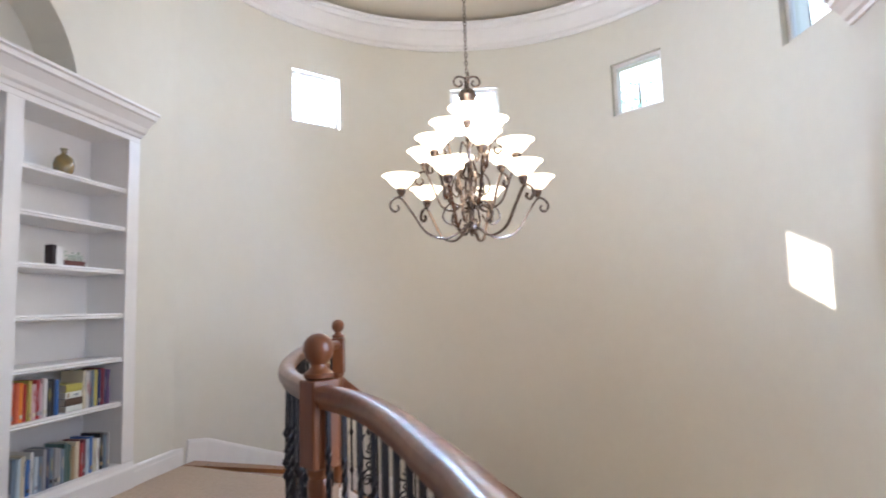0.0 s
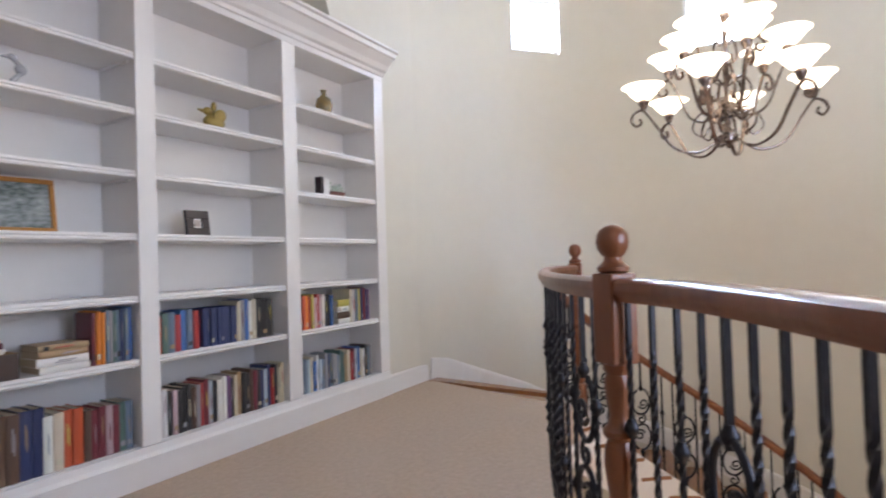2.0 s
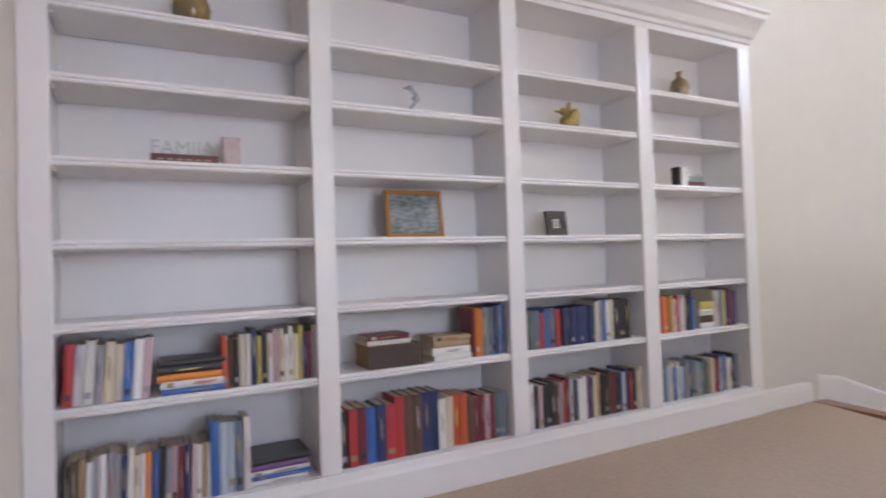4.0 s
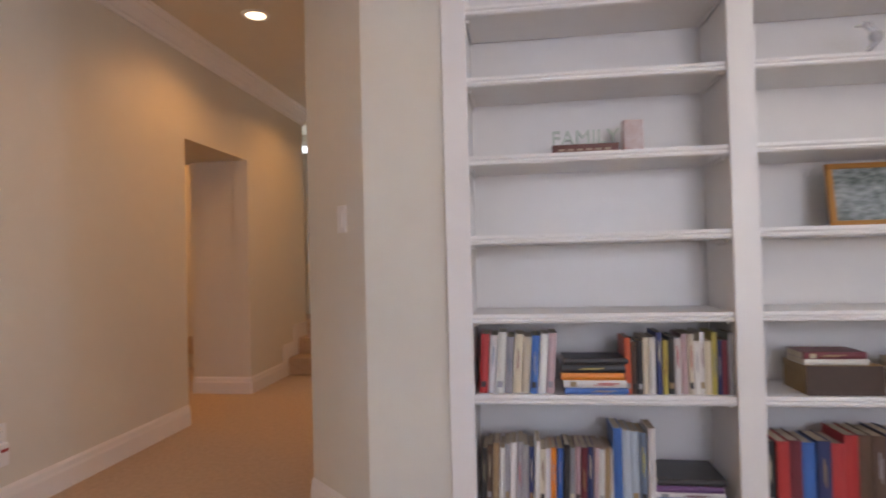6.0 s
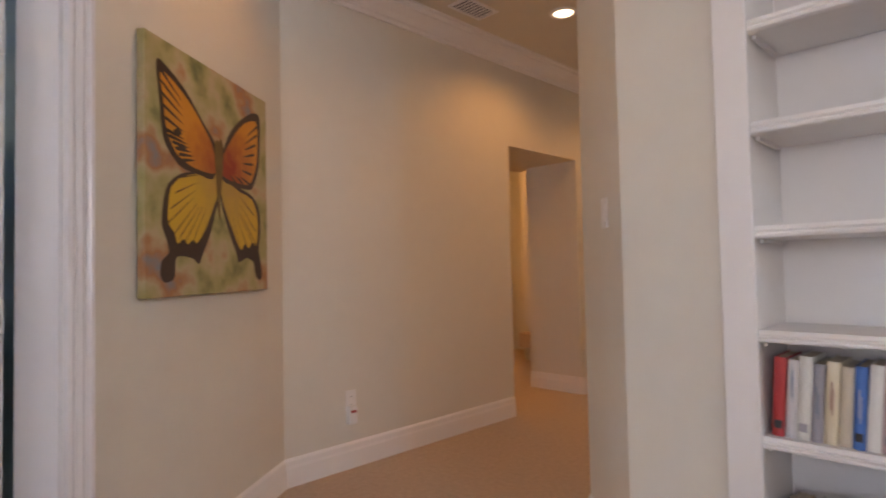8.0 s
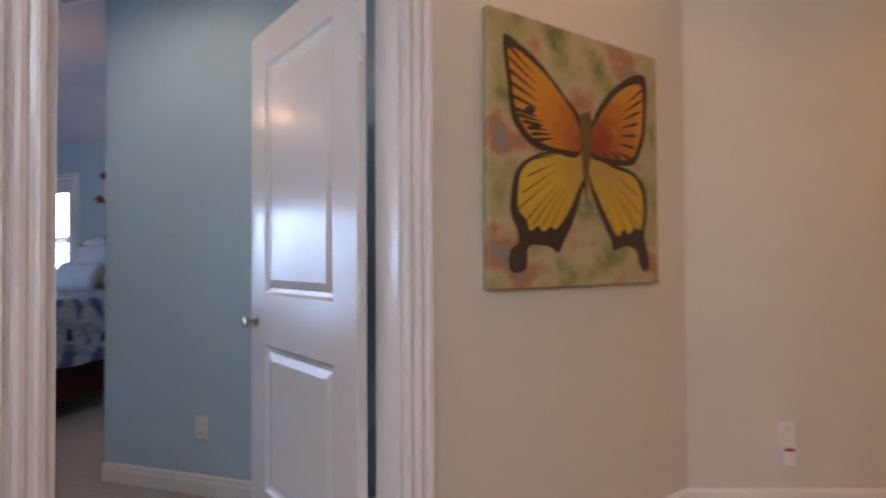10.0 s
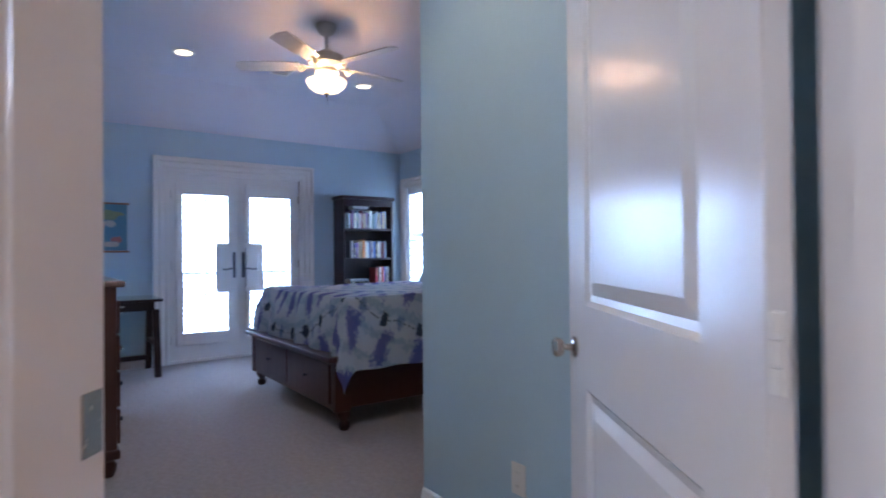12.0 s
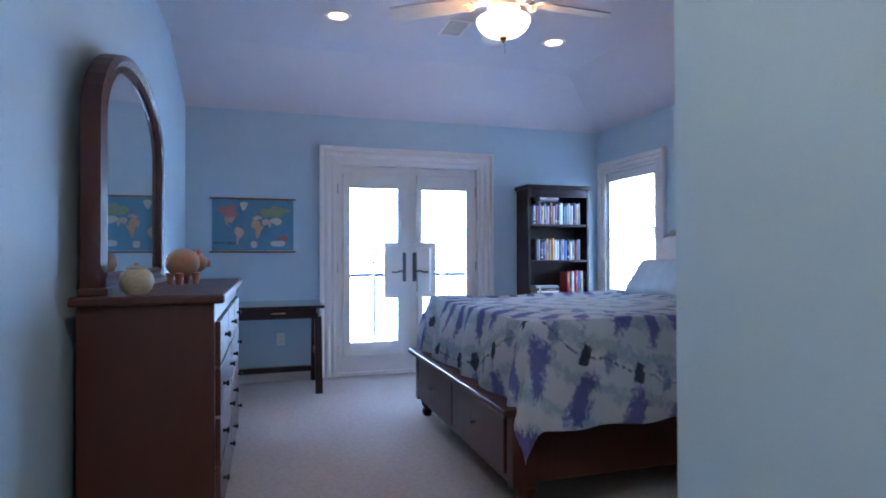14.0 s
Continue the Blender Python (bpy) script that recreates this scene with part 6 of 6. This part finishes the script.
def dye(m):
    """Rings of indigo petals and dark green crosses round the middle of the cloth, soaked unevenly."""
    t = m.node_tree
    link = t.links.new

    def put(value, socket):
        if isinstance(value, (int, float)):
            socket.default_value = value
        else:
            link(value, socket)

    def calc(op, *values):
        n = t.nodes.new("ShaderNodeMath")
        n.operation = op
        for k, v in enumerate(values):
            put(v, n.inputs[k])
        return n.outputs[0]

    def cloud(scale, detail):
        n = t.nodes.new("ShaderNodeTexNoise")
        n.inputs["Scale"].default_value, n.inputs["Detail"].default_value = scale, detail
        link(uv.outputs[0], n.inputs["Vector"])
        return n.outputs[0]

    def step(v, lo, hi):
        n = t.nodes.new("ShaderNodeMapRange")
        n.interpolation_type = "SMOOTHSTEP"
        put(v, n.inputs[0])
        n.inputs[1].default_value, n.inputs[2].default_value = lo, hi
        return n.outputs[0]

    def over(base, colour, amount):
        n = t.nodes.new("ShaderNodeMix")
        n.data_type = "RGBA"
        put(amount, n.inputs[0])
        link(base, n.inputs[6])
        n.inputs[7].default_value = (*colour, 1)
        return n.outputs[2]

    uv = t.nodes.new("ShaderNodeUVMap")
    uv.uv_map = "cloth"
    xyz = t.nodes.new("ShaderNodeSeparateXYZ")
    link(uv.outputs[0], xyz.inputs[0])
    warp, fine = cloud(4.0, 2), cloud(34.0, 6)
    x, y = xyz.outputs[0], xyz.outputs[1]
    r = calc("ADD", calc("SQRT", calc("ADD", calc("MULTIPLY", x, x), calc("MULTIPLY", y, y))), calc("MULTIPLY_ADD", warp, 0.16, -0.08))
    a = calc("ADD", calc("ARCTAN2", y, x), calc("MULTIPLY_ADD", warp, 0.16, -0.08))

    def ring(r0, width):
        d = calc("DIVIDE", calc("SUBTRACT", r, r0), width)
        return calc("POWER", 2.718, calc("MULTIPLY", -1.0, calc("MULTIPLY", d, d)))

    def petals(count, shift=0.0):
        return calc("POWER", calc("MULTIPLY_ADD", calc("COSINE", calc("MULTIPLY_ADD", a, count, shift)), 0.5, 0.5), 1.4)

    soak = calc("MULTIPLY_ADD", fine, 1.0, -0.5)
    base = t.nodes.new("ShaderNodeRGB")
    base.outputs[0].default_value = (0.77, 0.82, 0.89, 1)
    col = over(base.outputs[0], (0.40, 0.56, 0.66), calc("MULTIPLY", 0.75, step(calc("ADD", calc("COSINE", calc("MULTIPLY", r, 34.0)), calc("MULTIPLY", soak, 3.0)), 0.0, 1.2)))
    for r0, width, count, shift, lo, tint in ((0.88, 0.18, 34, 0.0, 0.27, (0.13, 0.14, 0.50)), (0.60, 0.10, 22, 1.0, 0.34, (0.24, 0.36, 0.62)), (1.38, 0.17, 30, 1.2, 0.30, (0.13, 0.15, 0.52)), (1.17, 0.07, 48, 0.5, 0.46, (0.20, 0.32, 0.55)), (1.74, 0.10, 4, 3.14, 0.35, (0.10, 0.10, 0.48)), (0.33, 0.06, 14, 0.0, 0.40, (0.30, 0.45, 0.64))):
        v = calc("ADD", calc("MULTIPLY", ring(r0, width), petals(count, shift)), calc("MULTIPLY", soak, 1.1))
        col = over(col, tint, calc("MULTIPLY", 0.88, step(v, lo, lo + 0.42)))
    thread = calc("ADD", calc("MULTIPLY", ring(1.17, 0.016), 0.5), calc("MULTIPLY", soak, 0.9))
    col = over(col, (0.06, 0.11, 0.15), calc("MULTIPLY", 0.8, step(thread, 0.38, 0.6)))
    cross = calc("ADD", calc("MULTIPLY", ring(1.17, 0.06), calc("POWER", petals(24), 5.0)), calc("MULTIPLY", soak, 0.7))
    col = over(col, (0.025, 0.05, 0.09), calc("MULTIPLY", 0.9, step(cross, 0.40, 0.58)))
    link(col, t.nodes["Principled BSDF"].inputs["Base Color"])


dye(TIE)


def comforter():
    bm = bmesh.new()
    nx, ny, hx, top = 84, 72, 0.83, 0.90
    grid, flat = [], {}
    cloth = bm.loops.layers.uv.new("cloth")
    for j in range(ny + 1):
        line = []
        for i in range(nx + 1):
            X, Y = -1.36 + 2.72 * i / nx, -0.43 + 2.44 * j / ny
            dx, dy = max(0.0, abs(X) - hx), max(0.0, -Y)
            d = math.hypot(dx, dy) + 0.04 * min(dx, dy)
            n1 = noise.noise((X * 2.2, Y * 2.2, 0.3))
            n2 = noise.noise((X * 6, Y * 6, 1.7))
            fold = math.sin((Y if dx > dy else X) * 17 + 3 * n1) * min(1, d * 3.2)
            drop = max(0.0, d - 0.06) * 0.98 + 0.02 * min(1, d * 8)
            flare = (0.19 - 0.05 * dy / (dx + dy + 1e-6)) * (1 - math.exp(-5 * d)) + 0.022 * fold + 0.02 * n1
            sx = (1 if X > 0 else -1)
            x = sx * (min(abs(X), hx) + (dx / d * flare if d > 1e-6 else 0))
            y = max(Y, 0.0) - (dy / d * flare if d > 1e-6 else 0)
            z = top - drop + 0.018 * n1 * (1 if d < 0.05 else 0.4) + 0.006 * n2 - 0.02 * (X / hx) ** 4 * (d < 1e-6)
            v = bm.verts.new((x, y, z))
            flat[v] = (X, Y - 0.79)
            line.append(v)
        grid.append(line)
    for j in range(ny):
        for i in range(nx):
            face = bm.faces.new((grid[j][i], grid[j][i + 1], grid[j + 1][i + 1], grid[j + 1][i]))
            for corner in face.loops:
                corner[cloth].uv = flat[corner.vert]
    bmesh.ops.solidify(bm, geom=bm.faces[:], thickness=0.018)
    bmesh.ops.recalc_face_normals(bm, faces=bm.faces[:])
    return bm


single("comforter", comforter(), TIE, "blue and white tie-dye comforter draped over the bed", "comforter", bed(2.90 + BW / 2, FY - 0.09, 0, 180), True)


def pillow(w, h, t):
    bm = bmesh.new()
    bmesh.ops.create_grid(bm, x_segments=20, y_segments=16, size=1)
    top = [v.co.copy() for v in bm.verts]
    bm.free()
    bm = bmesh.new()
    sides = []
    for sgn in (1, -1):
        vs = []
        for c in top:
            e = max(0.0, (1 - c.x ** 4) * (1 - c.y ** 4)) ** 0.5
            pinch = 1 - 0.06 * (1 - c.y ** 2) * abs(c.x) ** 3
            vs.append(bm.verts.new((c.x * w / 2 * pinch, c.y * h / 2, sgn * (t / 2 * e + 0.003) + 0.01 * noise.noise((c.x * 2, c.y * 2, sgn)) * e)))
        sides.append(vs)
        n = 21
        for j in range(16):
            for i in range(20):
                f = [vs[j * n + i], vs[j * n + i + 1], vs[(j + 1) * n + i + 1], vs[(j + 1) * n + i]]
                bm.faces.new(f if sgn > 0 else f[::-1])
    bmesh.ops.remove_doubles(bm, verts=bm.verts[:], dist=0.007)
    bmesh.ops.recalc_face_normals(bm, faces=bm.faces[:])
    return bm


PALEBLUE = material("pale blue ticking", (0.42, 0.55, 0.64), 0.85, grain=(50, (0.55, 0.64, 0.7), 0.8, (6, 0.3, 1)), bump=(90, 0.3))
for x in (0.46, 1.34):
    single("pillow", pillow(0.72, 0.50, 0.20), SHEET, "plump white pillow propped on the headboard", "pillow", bed(2.90 + x, FY - 2.04, 1.13, 0) @ pose(0, 0, 0, -66, 0, 0), True, "pillows")
    single("pillow", pillow(0.66, 0.34, 0.16), PALEBLUE, "pale blue striped pillow in front of white ones", "pillow", bed(2.90 + x, FY - 1.80, 1.02, 0) @ pose(0, 0, 0, -55, 0, 0), True, "pillows")

# ---- wall things ----
picture("framed_print", "black framed print on the aqua wall by the dresser", BED @ pose(1.83, 0.135, 1.505, 0, 0, 0), 0.35, 0.32, 0.03, IRON, ROSE, 0.05)
for x, zz in ((4.62, 2.17), (4.70, 1.90)):
    single("wall_bird", blob([((0, 0.02, 0), (0.06, 0.02, 0.03), (0, 12, 0)), ((0.06, 0.02, 0.02), (0.025, 0.018, 0.02), (0, 0, 0)), ((-0.07, 0.02, -0.02), (0.05, 0.008, 0.014), (0, 20, 0)), ((-0.01, 0.03, 0.03), (0.05, 0.008, 0.02), (0, -25, 0))]), REDWOOD, "small red-brown bird ornament on the aqua wall", "ornament", bed(x, W_R, zz), True)

# ---- ceiling fan, lights, vent ----
FX, FYY = 3.42, -1.84
fan = thing("ceiling_fan", "pale ceiling fan with five blades and a lit frosted bowl", "ceiling fan", bed(FX, FYY, 2.41))
CREAMW = material("antique cream enamel", (0.50, 0.47, 0.44), 0.4, grain=(20, (0.40, 0.37, 0.34), 0.6, ONE))
part("canopy", lathe([(0.0, 0.54), (0.075, 0.54), (0.08, 0.525), (0.06, 0.48), (0.03, 0.455), (0.0, 0.45)], 24), CREAMW, fan, smooth=True)
part("rod", lathe([(0.013, 0.33), (0.013, 0.46)], 12), CREAMW, fan, smooth=True)
part("motor", lathe([(0.0, 0.35), (0.04, 0.345), (0.07, 0.32), (0.125, 0.30), (0.14, 0.26), (0.135, 0.235), (0.10, 0.215), (0.08, 0.20), (0.09, 0.17), (0.06, 0.15), (0.0, 0.15)], 32), CREAMW, fan, smooth=True)
part("fitter", lathe([(0.0, 0.15), (0.05, 0.15), (0.055, 0.14), (0.045, 0.122), (0.0, 0.12)], 32), CREAMW, fan, smooth=True)
part("bowl", lathe([(0.15, 0.112), (0.152, 0.10), (0.135, 0.065), (0.10, 0.035), (0.05, 0.018), (0.0, 0.014)], 32), BOWL, fan, smooth=True)
part("finial", lathe([(0.0, -0.02), (0.008, -0.015), (0.012, 0.0), (0.022, 0.006), (0.02, 0.015), (0.0, 0.016)], 16), BRONZE, fan, smooth=True)
part("pull_chain", sweep([(0.05, -0.03, 0.11), (0.051, -0.03, -0.06)], disc(0.0012, 5), up=(0, 1, 0)), BRONZE, fan)
blade_pts = [(0.20, -0.05), (0.30, -0.062), (0.55, -0.07), (0.66, -0.066), (0.685, 0.0), (0.66, 0.066), (0.55, 0.07), (0.30, 0.062), (0.20, 0.05)]
BLADE = mesh_of("blade", prism(blade_pts, -0.004, 0.004), CREAMW)
BRACKET = mesh_of("bracket", join(boxes((0.10, 0.24, -0.014, 0.014, -0.012, -0.004), bevel=0.003), scroll(0.19, -0.02, 0.03, 1.0, 90)), CREAMW)
for k in range(5):
    b = new("blade", BLADE)
    b.parent = fan
    b.matrix_basis = pose(0, 0, 0.225, 0, 0, 72 * k + 56) @ pose(0, 0, 0, 11, 0, 0)
    s = new("bracket", BRACKET)
    s.parent = b
for a in (0, 120, 240):
    lamp("fan_light", "POINT", bed(FX + 0.095 * math.cos(radians(a)), FYY + 0.095 * math.sin(radians(a)), 2.543), FANLIGHT * 0.33, (1.0, 0.60, 0.30), radius=0.025)
for x, y in ((4.65, -1.07), (4.68, -2.82)):
    can_light(bed(x, y, 2.947), "lit recessed can light in the bedroom ceiling")
    lamp("bedroom_can", "SPOT", bed(x, y, 2.925), BEDCAN, WARM, radius=0.07, spot=120)
can_light(bed(0.95, -0.62, 2.947), "lit recessed can light over the bedroom entry")
lamp("entry_can", "SPOT", bed(0.95, -0.62, 2.925), 13.0, (1, 0.90, 0.78), radius=0.07, spot=150)
for label, m in (("white slatted air vent in the bedroom ceiling", bed(4.62, -1.95, 2.949)), ("white slatted air vent in the bedroom ceiling", bed(2.35, -1.89, 2.949)), ("white slatted air vent in the hall ceiling", pose(-3.16, -1.10, 2.949))):
    vent = thing("ceiling_vent", label, "vent", m)
    part("frame", boxes((-0.16, 0.16, -0.09, -0.075, -0.01, 0), (-0.16, 0.16, 0.075, 0.09, -0.01, 0), (-0.16, -0.145, -0.075, 0.075, -0.01, 0), (0.145, 0.16, -0.075, 0.075, -0.01, 0)), WHITE, vent)
    part("backing", boxes((-0.145, 0.145, -0.075, 0.075, -0.002, -0.0005)), DARKKNOB, vent)
    for k in range(9):
        part("slat", boxes((-0.13 + 0.0325 * k - 0.002, -0.13 + 0.0325 * k + 0.010, -0.075, 0.075, -0.008, -0.003)), WHITE, vent)
